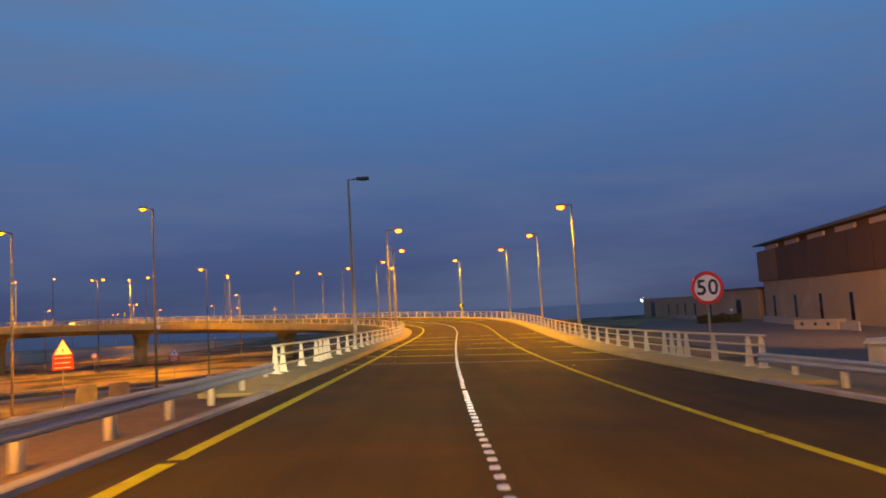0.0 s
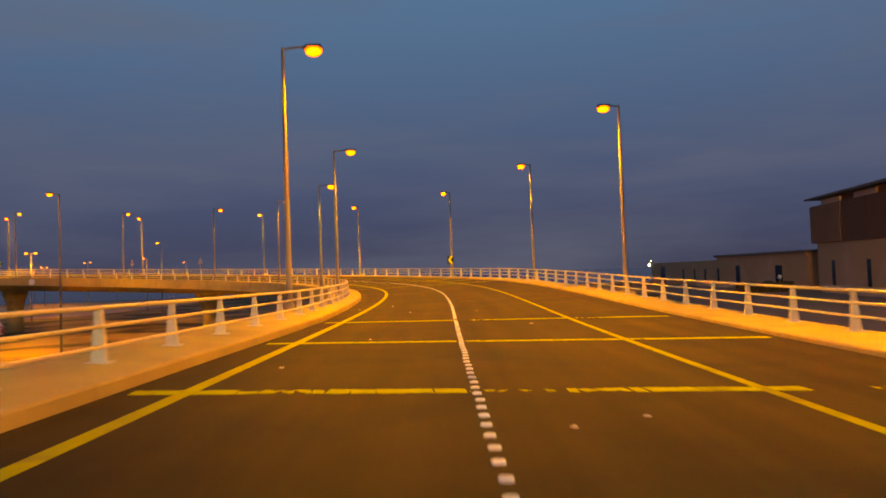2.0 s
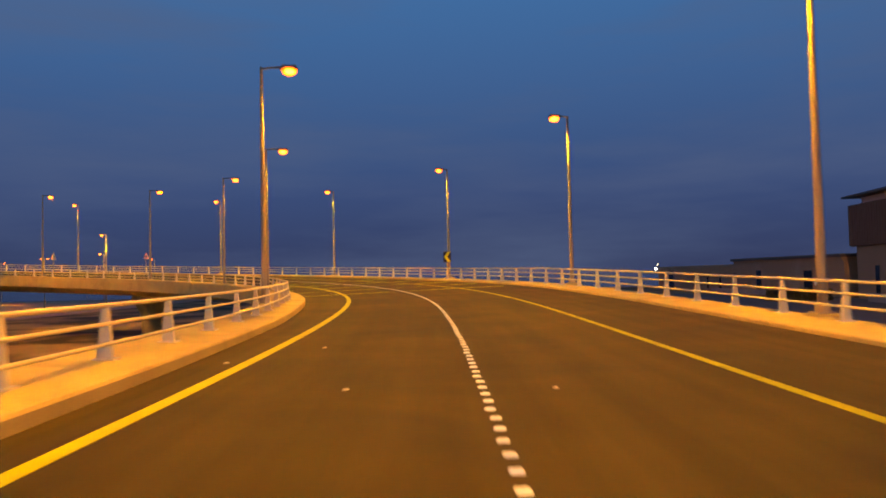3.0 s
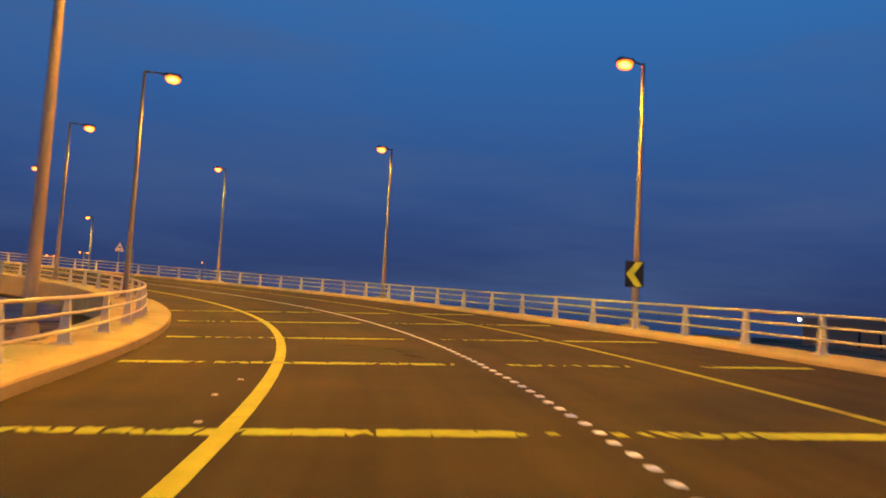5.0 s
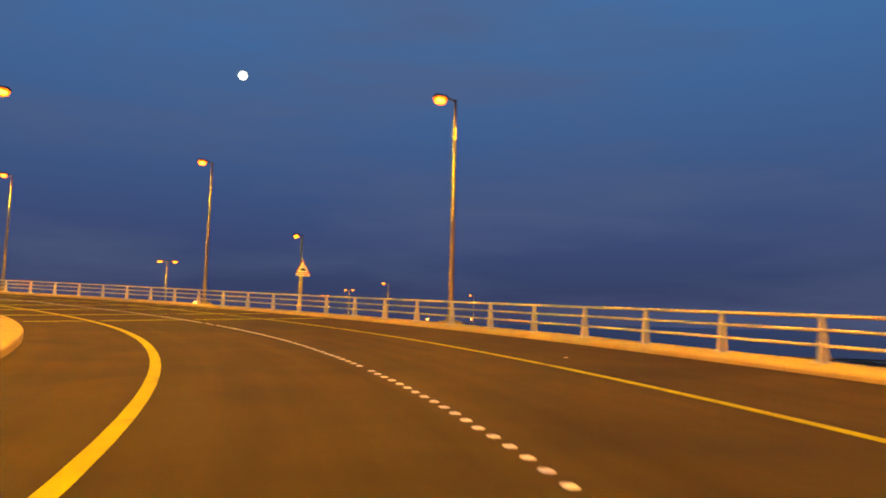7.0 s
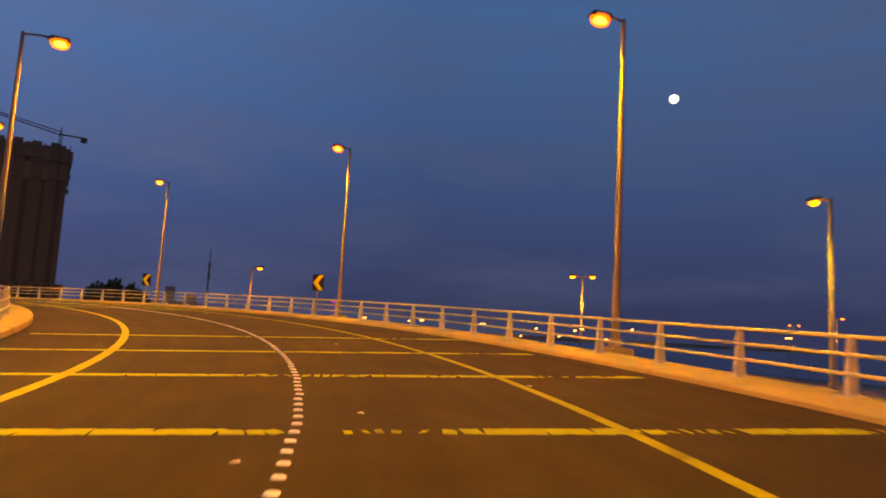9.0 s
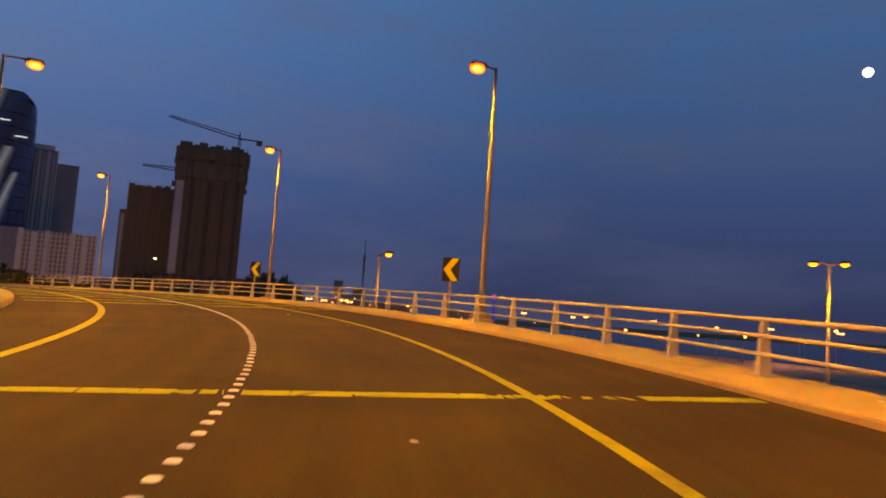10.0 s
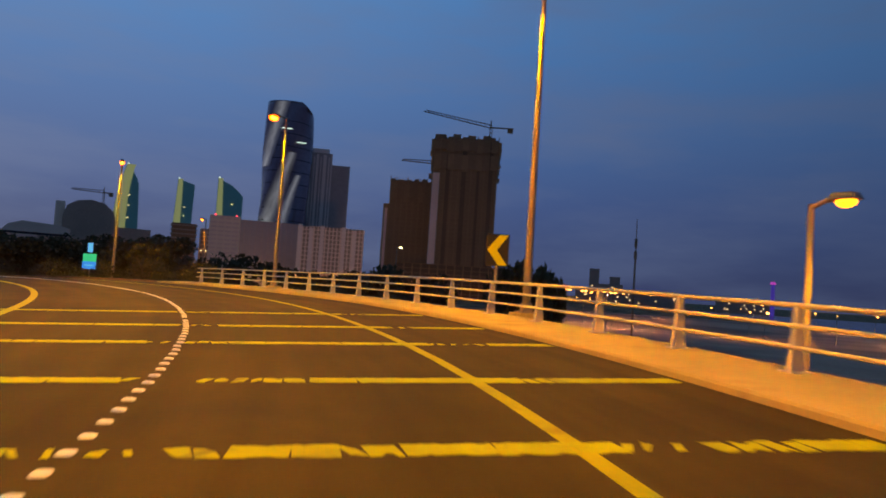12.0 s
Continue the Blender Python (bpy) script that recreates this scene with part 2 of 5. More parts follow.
# ---- the line of the ramp: bend, grade and cross fall along its dotted lane line ----
S_FROM, S_TO, STEP = -60.0, 330.0, 0.5
S_GRID = np.arange(S_FROM, S_TO, STEP)
BEND = np.interp(S_GRID, [-20, 0, 20, 40, 60, 80, 100, 120, 140, 160, 180, 200, 220, 240, 260, 280, 300], [-0.00271, -0.00271, -0.00086, -0.00055, -0.00044, 0.00424, 0.01152, 0.01684, 0.01571, 0.01721, 0.01651, 0.01648, 0.01503, 0.01463, 0.01463, 0.01463, 0.01463])
GRADE = np.interp(S_GRID, [-20, 5, 30, 55, 80, 105, 130, 155, 180, 205, 230, 245, 262, 330], [-0.0297, -0.0273, -0.0125, -0.0021, 0.015, 0.0167, 0.0285, 0.0345, 0.0437, 0.0231, -0.0034, -0.01, -0.04, -0.045])
FALL = np.interp(S_GRID, [-20, 40, 100, 160, 220, 280], [-0.0336, -0.0372, 0.0261, 0.0312, 0.0303, 0.0117])
ZERO = int(round(-S_FROM / STEP))
TURN = np.cumsum(BEND) * STEP
TURN = TURN - TURN[ZERO] + math.pi / 2
ROAD_X, ROAD_Y, ROAD_Z = (np.cumsum(a) * STEP for a in (np.cos(TURN), np.sin(TURN), GRADE))
ROAD_X, ROAD_Y, ROAD_Z = (a - a[ZERO] for a in (ROAD_X, ROAD_Y, ROAD_Z))


def heading(s):
    return float(np.interp(s, S_GRID, TURN))


def on(s, d, up=0.0):
    """The place s metres along the ramp, d to the right of the lane line, up above its surface."""
    t = heading(s)
    x, y, z, e = (float(np.interp(s, S_GRID, a)) for a in (ROAD_X, ROAD_Y, ROAD_Z, FALL))
    return Vector((x + d * math.sin(t), y - d * math.cos(t), z + d * e + up))


def kerb_left(s):
    return float(np.interp(s, [0, 25, 50, 62, 78, 104, 140, 185, 215, 330], [-4.5, -4.5, -4.55, -4.4, -4.9, -6.45, -6.55, -6.35, -6.3, -6.3]))


def kerb_right(s):
    return float(np.interp(s, [0, 40, 60, 90, 120, 150, 175, 183, 205, 330], [7.1, 7.0, 7.2, 7.4, 7.5, 7.4, 7.15, 6.9, 6.5, 6.5]))


def rail_left(s):
    return kerb_left(s) - 0.85


def rail_right(s):
    return float(np.interp(s, [0, 40, 70, 125, 150, 180, 330], [8.6, 8.6, 8.75, 8.4, 8.3, 8.15, 8.05]))


def span(s0, s1, step):
    n = max(1, int(math.ceil((s1 - s0) / step)))
    return [s0 + (s1 - s0) * i / n for i in range(n + 1)]


def sweep(bm, profile, s0, s1, step=1.5, caps=True):
    """Draws a profile along the ramp; profile(s) gives its points (d, up), the surface left open between last and first."""
    rows = [[bm.verts.new(on(s, d, u)) for d, u in profile(s)] for s in span(s0, s1, step)]
    for a, b in zip(rows, rows[1:]):
        for i in range(len(a) - 1):
            bm.faces.new((a[i], a[i + 1], b[i + 1], b[i]))
    if caps and len(rows[0]) > 2:
        bm.faces.new(rows[0])
        bm.faces.new(rows[-1][::-1])


def facing(s, d, up=0.0, turn=0.0):
    """A pose on the ramp whose x axis points to the right across it and y along it."""
    p = on(s, d, up)
    return pose(p.x, p.y, p.z, 0, 0, math.degrees(heading(s)) - 90 + turn)


RAMP_START, BRIDGE, RAMP_END = 20.0, 84.0, 244.0
GROUND = -6.2

# ---- the large structure ----
bm = bmesh.new()
sweep(bm, lambda s: [(kerb_left(s) - 0.05, 0), (-3.65, 0), (-1.8, 0), (0, 0), (1.8, 0), (3.65, 0), (kerb_right(s) + 0.05, 0)], -50, 300, 1.5, caps=False)
road = part("road", bm, ROAD_ASPHALT)
lanes = road.data.uv_layers.new(name="lanes")
ds, rows_s = (-5.5, -3.65, -1.8, 0.0, 1.8, 3.65, 7.3), span(-50, 300, 1.5)
for loop in road.data.loops:
    r_, c_ = divmod(loop.vertex_index, 7)
    lanes.data[loop.index].uv = (ds[c_], rows_s[r_])
tagged(road, "dark worn asphalt of a two-lane curved ramp", "road", kind="structure")


def edge(name, side, s0, s1, label):
    """The raised concrete verge with its kerb face and outer fascia."""
    kerb = kerb_left if side < 0 else kerb_right
    rail = rail_left if side < 0 else rail_right
    bm = bmesh.new()

    low, top, back, out = (0.15, 0.23, 0.25, 1.0) if side < 0 else (0.075, 0.13, 0.14, 0.36)

    def profile(s):
        k, o = kerb(s), rail(s) + side * out
        r = min(1.0, max(0.05, (s - s0) / 3.2))  # the end slopes down to the ground
        return [(k - side * 0.01, -0.12), (k, low * r), (k + side * 0.03, (low + 0.035) * r), (rail(s), top * r), (o - side * 0.03, back * r), (o, (back - 0.03) * r), (o, -0.95), (k + side * 0.2, -0.95)]
    sweep(bm, profile, s0, s1, 1.5)
    return tagged(part(name, bm, CONCRETE), label, "verge", kind="structure")


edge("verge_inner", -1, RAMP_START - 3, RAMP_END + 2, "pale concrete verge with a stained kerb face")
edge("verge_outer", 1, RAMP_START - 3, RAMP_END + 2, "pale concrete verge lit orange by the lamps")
# deck girder under the bridge
bm = bmesh.new()
sweep(bm, lambda s: [(rail_left(s) - 0.6, -0.9), (-3.4, -1.15), (-2.6, -2.1), (2.8, -2.1), (3.8, -1.15), (rail_right(s) + 0.3, -0.9)], BRIDGE, RAMP_END, 2.0)
tagged(part("bridge_girder", bm, CONCRETE), "concrete box girder carrying the ramp", "bridge girder", kind="structure")


def pier(s):
    base = on(s, 0, -2.05)
    h = base.z - GROUND
    ob = empty("bridge_pier", pose(base.x, base.y, GROUND, 0, 0, math.degrees(heading(s)) - 90), "round concrete bridge pier with a flared head", "bridge pier", "piers under the ramp")
    bm = bmesh.new()
    tube(bm, [(0, 0, -0.6), (0, 0, h - 3.2)], 1.15, 20)
    part("column", bm, CONCRETE, ob, smooth=True)
    bm = bmesh.new()
    rings = []
    for z, rx, ry in ((h - 3.2, 1.15, 1.15), (h - 2.3, 1.4, 1.25), (h - 1.4, 2.0, 1.4), (h - 0.9, 2.5, 1.5), (h - 0.85, 2.62, 1.6), (h + 0.02, 2.65, 1.6)):
        rings.append([bm.verts.new((rx * math.cos(a), ry * math.sin(a), z)) for a in [2 * math.pi * k / 20 for k in range(20)]])
    for a, b in zip(rings, rings[1:]):
        for k in range(20):
            bm.faces.new((a[k], a[(k + 1) % 20], b[(k + 1) % 20], b[k]))
    bm.faces.new(rings[-1])
    part("pier_head", bm, CONCRETE, ob)


for s in (98, 128, 158, 192, 219):
    pier(s)


# lane markings, 4 mm proud of the surface
def stripe(name, d, width, s0, s1, mat, label):
    bm = bmesh.new()
    sweep(bm, lambda s: [(d - width / 2, 0.0), (d - width / 2, 0.005), (d + width / 2, 0.005), (d + width / 2, 0.0)], s0, s1, 1.5)
    return tagged(part(name, bm, mat), label, "road marking", kind="structure")


for s0, s1 in ((-50, 8.15), (8.4, 28.02), (28.3, 120.0), (120.02, 300)):
    stripe("edge_line_inner", -3.65, 0.20, s0, s1, YELLOW, "yellow painted edge line on asphalt")
for s0, s1 in ((-50, 9.2), (9.3, 28.02), (28.3, 176.0), (176.02, 300)):
    stripe("edge_line_outer", 3.65, 0.16, s0, s1, OLD_YELLOW, "worn yellow painted edge line on asphalt")

# steel expansion joint where the ramp's slab begins, cut through the verges as well
bm = bmesh.new()
rows = [[bm.verts.new(on(28.18 + v, d, u)) for d in np.linspace(kerb_left(28) + 0.02, kerb_right(28) - 0.02, 16)] for v, u in ((-0.07, 0.0), (-0.06, 0.006), (0.06, 0.006), (0.07, 0.0))]
for a, b in zip(rows, rows[1:]):
    for i in range(15):
        bm.faces.new((a[i], a[i + 1], b[i + 1], b[i]))
tagged(part("expansion_joint", bm, GALV), "pale steel expansion joint across the asphalt", "expansion joint", kind="structure")
for k, r, side, f, out in ((kerb_left, rail_left, -1, 1.0, 0.95), (kerb_right, rail_right, 1, 0.57, 0.33)):
    bm = bmesh.new()
    sweep(bm, lambda s: [(k(s) - side * 0.012, 0.0), (k(s) - side * 0.012, 0.17 * f), (k(s) + side * 0.02, 0.20 * f), (r(s), 0.24 * f + 0.003), (r(s) + side * out, 0.262 * f)], 28.28, 28.36, 0.1, caps=False)
    tagged(part("verge_joint", bm, BLACK), "dark joint slot in the concrete verge", "expansion joint", kind="structure")

# worn rumble bars across the lanes; each letter is half a metre from the left kerb on:
# "#" sound paint, "+" flaking, "." a few chips left, "-" worn away
BARS = {
    33.9: "----##++##+##.+++###.---###", 40.7: "----#########-+#####---.###", 47.4: "----##+++###+..++###---.###",
    54.15: "----#########+######+#####-", 61.15: "----####+####-+#####..+####",
    101.15: "-+++++#+###.-.++##########-", 107.2: "##.+++##++#.--+..+.---+####", 112.7: "#....+####++--..+++.-######",
    118.8: "#..+++##+##+--..###.-.####-", 124.6: "#.++++##.#+.-++###.-+#####-",
    162.05: "-####.#####++-++####+.+###.", 166.85: "-##########++-..+###+..###.", 171.9: "-##########+.+++#++##-.++#.",
    176.6: "-############+##+##+#+..##-", 181.5: "-##########++######++..###-",
    204.25: "-##########+..+#+####.++##-", 207.2: "-###########.-++#####+####-", 210.8: "-###########.+#######..###-",
    213.8: "-###########+.#######.####-", 217.5: "-############+######+.####-"}
rnd = random.Random(12)
for sb, wear in BARS.items():
    bar = empty("rumble_bar", facing(sb, 0), "worn yellow rumble bar painted across the lanes", "road marking", "rumble bars across the ramp", "structure")
    inv = bar.matrix_basis.inverted()
    d, stop = kerb_left(sb) + 0.2, min(6.85, kerb_right(sb) - 0.12)
    bm = bmesh.new()
    while d < stop:
        state = wear[min(26, max(0, int((d + 6.5) * 2)))]
        if state == "-" or -0.10 < d < 0.07:
            d += 0.06
            continue
        if state == "#":
            w, gap, half, chip = rnd.uniform(0.28, 0.75), rnd.choice((0.004, 0.006, 0.02)), rnd.uniform(0.15, 0.17), 0.03
        elif state == "+":
            w, gap, half, chip = rnd.uniform(0.10, 0.26), rnd.uniform(0.012, 0.06), rnd.uniform(0.12, 0.165), 0.085
        else:
            w, gap, half, chip = rnd.uniform(0.05, 0.13), rnd.uniform(0.06, 0.22), rnd.uniform(0.06, 0.13), 0.05
        e = min(d + w, stop)
        if d < -0.10 < e:
            e = -0.10
        n = max(3, int((e - d) / 0.04))
        shift = 0.0 if state == "#" else rnd.uniform(-0.03, 0.03)
        lean = rnd.uniform(-0.05, 0.05) * (0.5 if state == "#" else 1.0)
        top, low = [], []
        bite_t, bite_l = rnd.uniform(0, 9), rnd.uniform(0, 9)
        for i in range(n + 1):
            q = d + (e - d) * i / n
            a_ = max(0.0, noise.noise((q * 9.0, bite_t, sb))) * chip * 2.2
            b_ = max(0.0, noise.noise((q * 9.0, bite_l, sb + 7.0))) * chip * 2.2
            top.append((q + lean, max(0.012, half - a_ + rnd.uniform(-0.008, 0.008)) + shift))
            low.append((q - lean, min(-0.012, -half + b_ + rnd.uniform(-0.008, 0.008)) + shift))
        hi, lo = ([bm.verts.new(inv @ on(sb + v, u, 0.005)) for u, v in line] for line in (top, low))
        hb, lb = ([bm.verts.new(inv @ on(sb + v, u, 0.0)) for u, v in line] for line in (top, low))
        for i in range(n):
            bm.faces.new((lo[i], lo[i + 1], hi[i + 1], hi[i]))
            bm.faces.new((hi[i], hi[i + 1], hb[i + 1], hb[i]))
            bm.faces.new((lb[i], lb[i + 1], lo[i + 1], lo[i]))
        d = e + gap
    part("paint", bm, BAR_YELLOW, bar)


# ---- railings ----
def railing(name, side, s0, s1, first, doubled):
    rail = rail_left if side < 0 else rail_right
    foot, tall = (0.22, 0.0) if side < 0 else (0.12, 0.10)
    ob = empty(name, facing(s0, rail(s0), foot), "grey painted steel bridge railing with three rails and tapered posts", "railing", "bridge railings")
    inv = ob.matrix_basis.inverted()
    for up, r, nm, off in ((1.03, 0.047, "top_rail", 0.0), (0.76, 0.031, "rail", 0.06), (0.47, 0.031, "rail", 0.09)):
        bm = bmesh.new()
        tube(bm, [inv @ on(s, rail(s) - side * off, up) for s in span(s0, s1, 1.2)], r, 8, flat=0.8 if nm == "top_rail" else 1.0)
        part(nm, bm, STEEL, ob, smooth=True)
    bm = bmesh.new()
    # tapered blade across the railing, broad at the foot
    prism(bm, [(-0.115, 0.0), (0.115, 0.0), (0.085, 0.28 + tall), (0.042, 0.78 + tall), (0.03, 0.84 + tall), (-0.03, 0.84 + tall), (-0.042, 0.78 + tall), (-0.085, 0.28 + tall)], -0.05, 0.05)
    post_mesh = mesh_of("post", bm, POST_HEADLIT)
    bm = bmesh.new()
    box(bm, -0.17, 0.17, -0.13, 0.13, -0.02, 0.03)
    plate_mesh = mesh_of("foot_plate", bm, POST_HEADLIT)
    places, s = list(doubled), first
    while s < s1:
        places.append(s)
        s += 2.725 / (1 + float(np.interp(s, S_GRID, BEND)) * rail(s))
    for s in places:
        post = new("post", post_mesh)
        post.parent = ob
        post.matrix_basis = inv @ facing(s, rail(s), foot, 0)
        plate = new("foot_plate", plate_mesh)
        plate.parent = post


# each section ends in a post of its own, doubled at the joints
railing("railing_inner", -1, 20.4, RAMP_END, 21.6, (20.65, 28.0, 28.95))
railing("railing_outer", 1, 19.9, RAMP_END, 21.06, (20.15, 27.4, 28.3))


# ---- street lamps ----
def street_lamp(h=9.6, arm=0.75, lit=True, foot=0.0, deep=0.06):
    ob = empty("street_lamp", Matrix(), "tall tapered steel street lamp with a lit sodium head" if lit else "tall tapered steel street lamp, its head unlit", "street lamp", "street lamps along the ramp")
    bm = bmesh.new()
    tube(bm, [(0, 0, -foot), (0, 0, 1.0), (0, 0, h - 0.1), (0, 0, h + 0.02)], [0.125, 0.115, 0.062, 0.057], 12)
    part("pole", bm, GALV if lit else POLE_SODIUM_TINT, ob, "" if lit else "pole with sodium light put into its tan", smooth=True)
    bm = bmesh.new()
    box(bm, -0.24, 0.24, -0.24, 0.24, 0.07 - foot, 0.11 - foot)
    tube(bm, [(0, 0, 0.04 - foot), (0, 0, 0.35 - foot)], [0.21, 0.16], 12)
    part("base", bm, GALV, ob)
    bm = bmesh.new()
    box(bm, -0.42, 0.42, -0.42, 0.42, -foot - deep, 0.07 - foot, 0.85, 0.025)
    part("plinth", bm, CONCRETE, ob, "low concrete plinth")
    bm = bmesh.new()
    tube(bm, [(-0.02, 0, h - 0.06), (arm * 0.35, 0, h), (arm - 0.3, 0, h + 0.02)], 0.04, 8)
    part("arm", bm, GALV, ob, smooth=True)
    bm = bmesh.new()
    drop = 1.0 if lit else 0.35  # depth of the bowl under the head
    box(bm, arm - 0.36, arm + 0.40, -0.16, 0.16, h - 0.07, h + 0.10, 0.72 if lit else 0.95, 0.03)
    head = part("lamp_head", bm, HEAD_GREY if lit else HEAD_BROWN, ob, "" if lit else "flat brown lamp head")
    bm = bmesh.new()
    seg = 14
    rings = [[bm.verts.new((arm + 0.04 + 0.32 * k * math.cos(a), 0.20 * k * math.sin(a), h - z * drop)) for a in [2 * math.pi * i / seg for i in range(seg)]] for k, z in ((0.98, 0.02), (1.0, 0.08), (0.95, 0.19), (0.78, 0.28), (0.4, 0.335))]
    for a, b in zip(rings, rings[1:]):
        for i in range(seg):
            bm.faces.new((a[i], a[(i + 1) % seg], b[(i + 1) % seg], b[i]))
    bm.faces.new(rings[-1])
    part("lens", bm, LENS if lit else DARK_LENS, head, "glowing orange glass bowl" if lit else "dark glass bowl", smooth=True)
    if lit:
        bm = bmesh.new()
        bmesh.ops.create_uvsphere(bm, u_segments=12, v_segments=7, radius=1.0)
        for v in bm.verts:
            v.co = Vector((arm + 0.04 + 0.21 * v.co.x, 0.12 * v.co.y, h - 0.17 + 0.10 * v.co.z))
        part("burner", bm, BURNER, head, "bright yellow burner", smooth=True)
        li = bpy.data.lights.new("sodium_light", "SPOT")
        li.energy, li.color, li.spot_size, li.spot_blend, li.shadow_soft_size = LAMP_WATTS, SODIUM, radians(174), 0.55, 0.25
        lo = new("sodium_light", li)
        lo.parent = ob
        lo.matrix_basis = pose(arm + 0.10, 0, h - 0.40, 0, -28, 0)
    return ob


def lamp_pose(s, d, side):
    p = on(s, d, 0.22 if side < 0 else 0.12)
    return pose(p.x, p.y, p.z, 0, 0, math.degrees(heading(s)) + 90 * side)


lamp = street_lamp(9.7, deep=0.85)
lamp.matrix_basis = lamp_pose(52.0, 9.12, 1)
# the first stands unseen behind the start, added to light the approach
for s in (-22.0, 74.5, 96.2, 116.9, 136.8, 155.6, 176.7, 196.5, 216.6, 237.0):
    copy_thing(lamp, lamp_pose(s, 9.22 if s == 176.7 else 9.12, 1))
copy_thing(lamp, pose(-123.45, 126.0, 2.75, 0, 0, 28))
inner = street_lamp(9.7, 1.1)
inner.matrix_basis = lamp_pose(64.0, -5.95, -1)
# the first three are unseen too, added to brighten the approach
for s, d in ((-42.0, -6.0), (-20.5, -6.0), (0.5, -6.0), (86.4, -6.9), (107.8, -7.92), (128.5, -7.68), (147.4, -7.45), (167.8, -7.6), (187.6, -7.65), (207.9, -7.6), (228.0, -7.5)):
    copy_thing(inner, lamp_pose(s, d, -1))
dark = street_lamp(9.85, 0.85, lit=False)
dark.matrix_basis = lamp_pose(41.0, -5.78, -1)
# ---- ground and sea ----
bm = bmesh.new()


def ground_z(x, y):
    """Flat low ground, raised to the ramp's level where it lands."""
    if y < 95 and abs(x) < 120:
        s = min(max(y, -50.0), 90.0)
        p = on(s, 0)
        off = x - p.x
        far = max(0.0, abs(off - 1.5) - 9.5)
        along = min(1.0, max(0.0, (92.0 - y) / 40.0))
        lift = max(0.0, 1.0 - far / 26.0)
        lift = lift * lift * (3 - 2 * lift)
        top = p.z - 0.55
        return GROUND + (top - GROUND) * lift * along
    return GROUND


def axis(lo, hi, fine_lo, fine_hi, fine):
    a = [fine_lo]
    step = fine
    while a[0] > lo:
        step *= 1.35
        a.insert(0, max(lo, a[0] - step))
    b = list(np.arange(fine_lo + fine, fine_hi, fine))
    step = fine
    c = [fine_hi]
    while c[-1] < hi:
        step *= 1.35
        c.append(min(hi, c[-1] + step))
    return a + b + c


gx, gy = axis(-4200, 4200, -150, 120, 4.0), axis(-4200, 4200, -60, 230, 4.0)
grid = [[bm.verts.new((x, y, ground_z(x, y) + (0.12 * noise.noise((x * 0.15, y * 0.15, 0)) if abs(x) < 160 else 0))) for x in gx] for y in gy]
for j in range(len(gy) - 1):
    for i in range(len(gx) - 1):
        bm.faces.new((grid[j][i], grid[j][i + 1], grid[j + 1][i + 1], grid[j + 1][i]))
tagged(part("ground", bm, SAND), "bare sandy ground with dark patches", "ground", kind="structure")
# a lower road curling under the ramp, and water beyond
bm = bmesh.new()
LOW_ROAD = [(-150, 40), (-110, 62), (-75, 78), (-45, 92), (-20, 112), (5, 140), (20, 180), (22, 240), (10, 330)]


def smooth_line(pts, n=10):
    out = []
    for i in range(len(pts) - 1):
        p0, p1, p2, p3 = (Vector(pts[min(max(k, 0), len(pts) - 1)]) for k in (i - 1, i, i + 1, i + 2))
        for j in range(n):
            t = j / n
            out.append(0.5 * ((2 * p1) + (p2 - p0) * t + (2 * p0 - 5 * p1 + 4 * p2 - p3) * t * t + (3 * p1 - p0 - 3 * p2 + p3) * t ** 3))
    return out + [Vector(pts[-1])]


def ribbon(bm, line, left, right, z0, z1):
    """A flat strip with edges, along a line on the low ground."""
    rows = []
    for i, p in enumerate(line):
        d = (line[min(i + 1, len(line) - 1)] - line[max(i - 1, 0)]).normalized()
        n = Vector((-d.y, d.x))
        a, b = p + n * left, p + n * right
        rows.append([bm.verts.new((*q, z)) for q, z in ((a, z0), (a, z1), (b, z1), (b, z0))])
    for a, b in zip(rows, rows[1:]):
        for i in range(3):
            bm.faces.new((a[i], a[i + 1], b[i + 1], b[i]))


low_line = smooth_line(LOW_ROAD)
ribbon(bm, low_line, 4.2, -4.2, GROUND - 0.2, GROUND + 0.16)
tagged(part("lower_road", bm, ASPHALT), "asphalt road on the low ground under the ramp", "road", kind="structure")
for off in (4.5, -4.5):
    bm = bmesh.new()
    ribbon(bm, low_line, off + 0.25, off - 0.25, GROUND - 0.2, GROUND + 0.30)
    tagged(part("lower_kerb", bm, KERB_PAINT), "concrete kerb of the lower road", "kerb", kind="structure")
bm = bmesh.new()
for x0, x1, y0, y1 in ((135.0, 4200.0, -1500.0, 4200.0), (-900.0, 134.9, 345.0, 4200.0)):
    vs = [bm.verts.new((x, y, GROUND + 0.25)) for x, y in ((x0, y0), (x1, y0), (x1, y1), (x0, y1))]
    bm.faces.new(vs)
tagged(part("water", bm, SEA), "calm dark sea at dusk", "water", kind="structure")

# sand flats beyond the ramp, paled to stand in for town light
FLAT = material("townlit_flat", (0.48, 0.30, 0.20), 0.95, 0, 0.3, 0.03, 1.2, 0.2, (0.28, 0.18, 0.13), (0.46, 0.62), spec=0.05)
bm = bmesh.new()
bm.faces.new([bm.verts.new((x, y, GROUND + 0.2)) for x, y in ((-70, 196), (-118, 178), (-330, 160), (-520, 190), (-520, 344), (-60, 344))])
tagged(part("sand_flat", bm, FLAT), "sandy flat beside the water, town light in its colour", "ground", kind="structure")

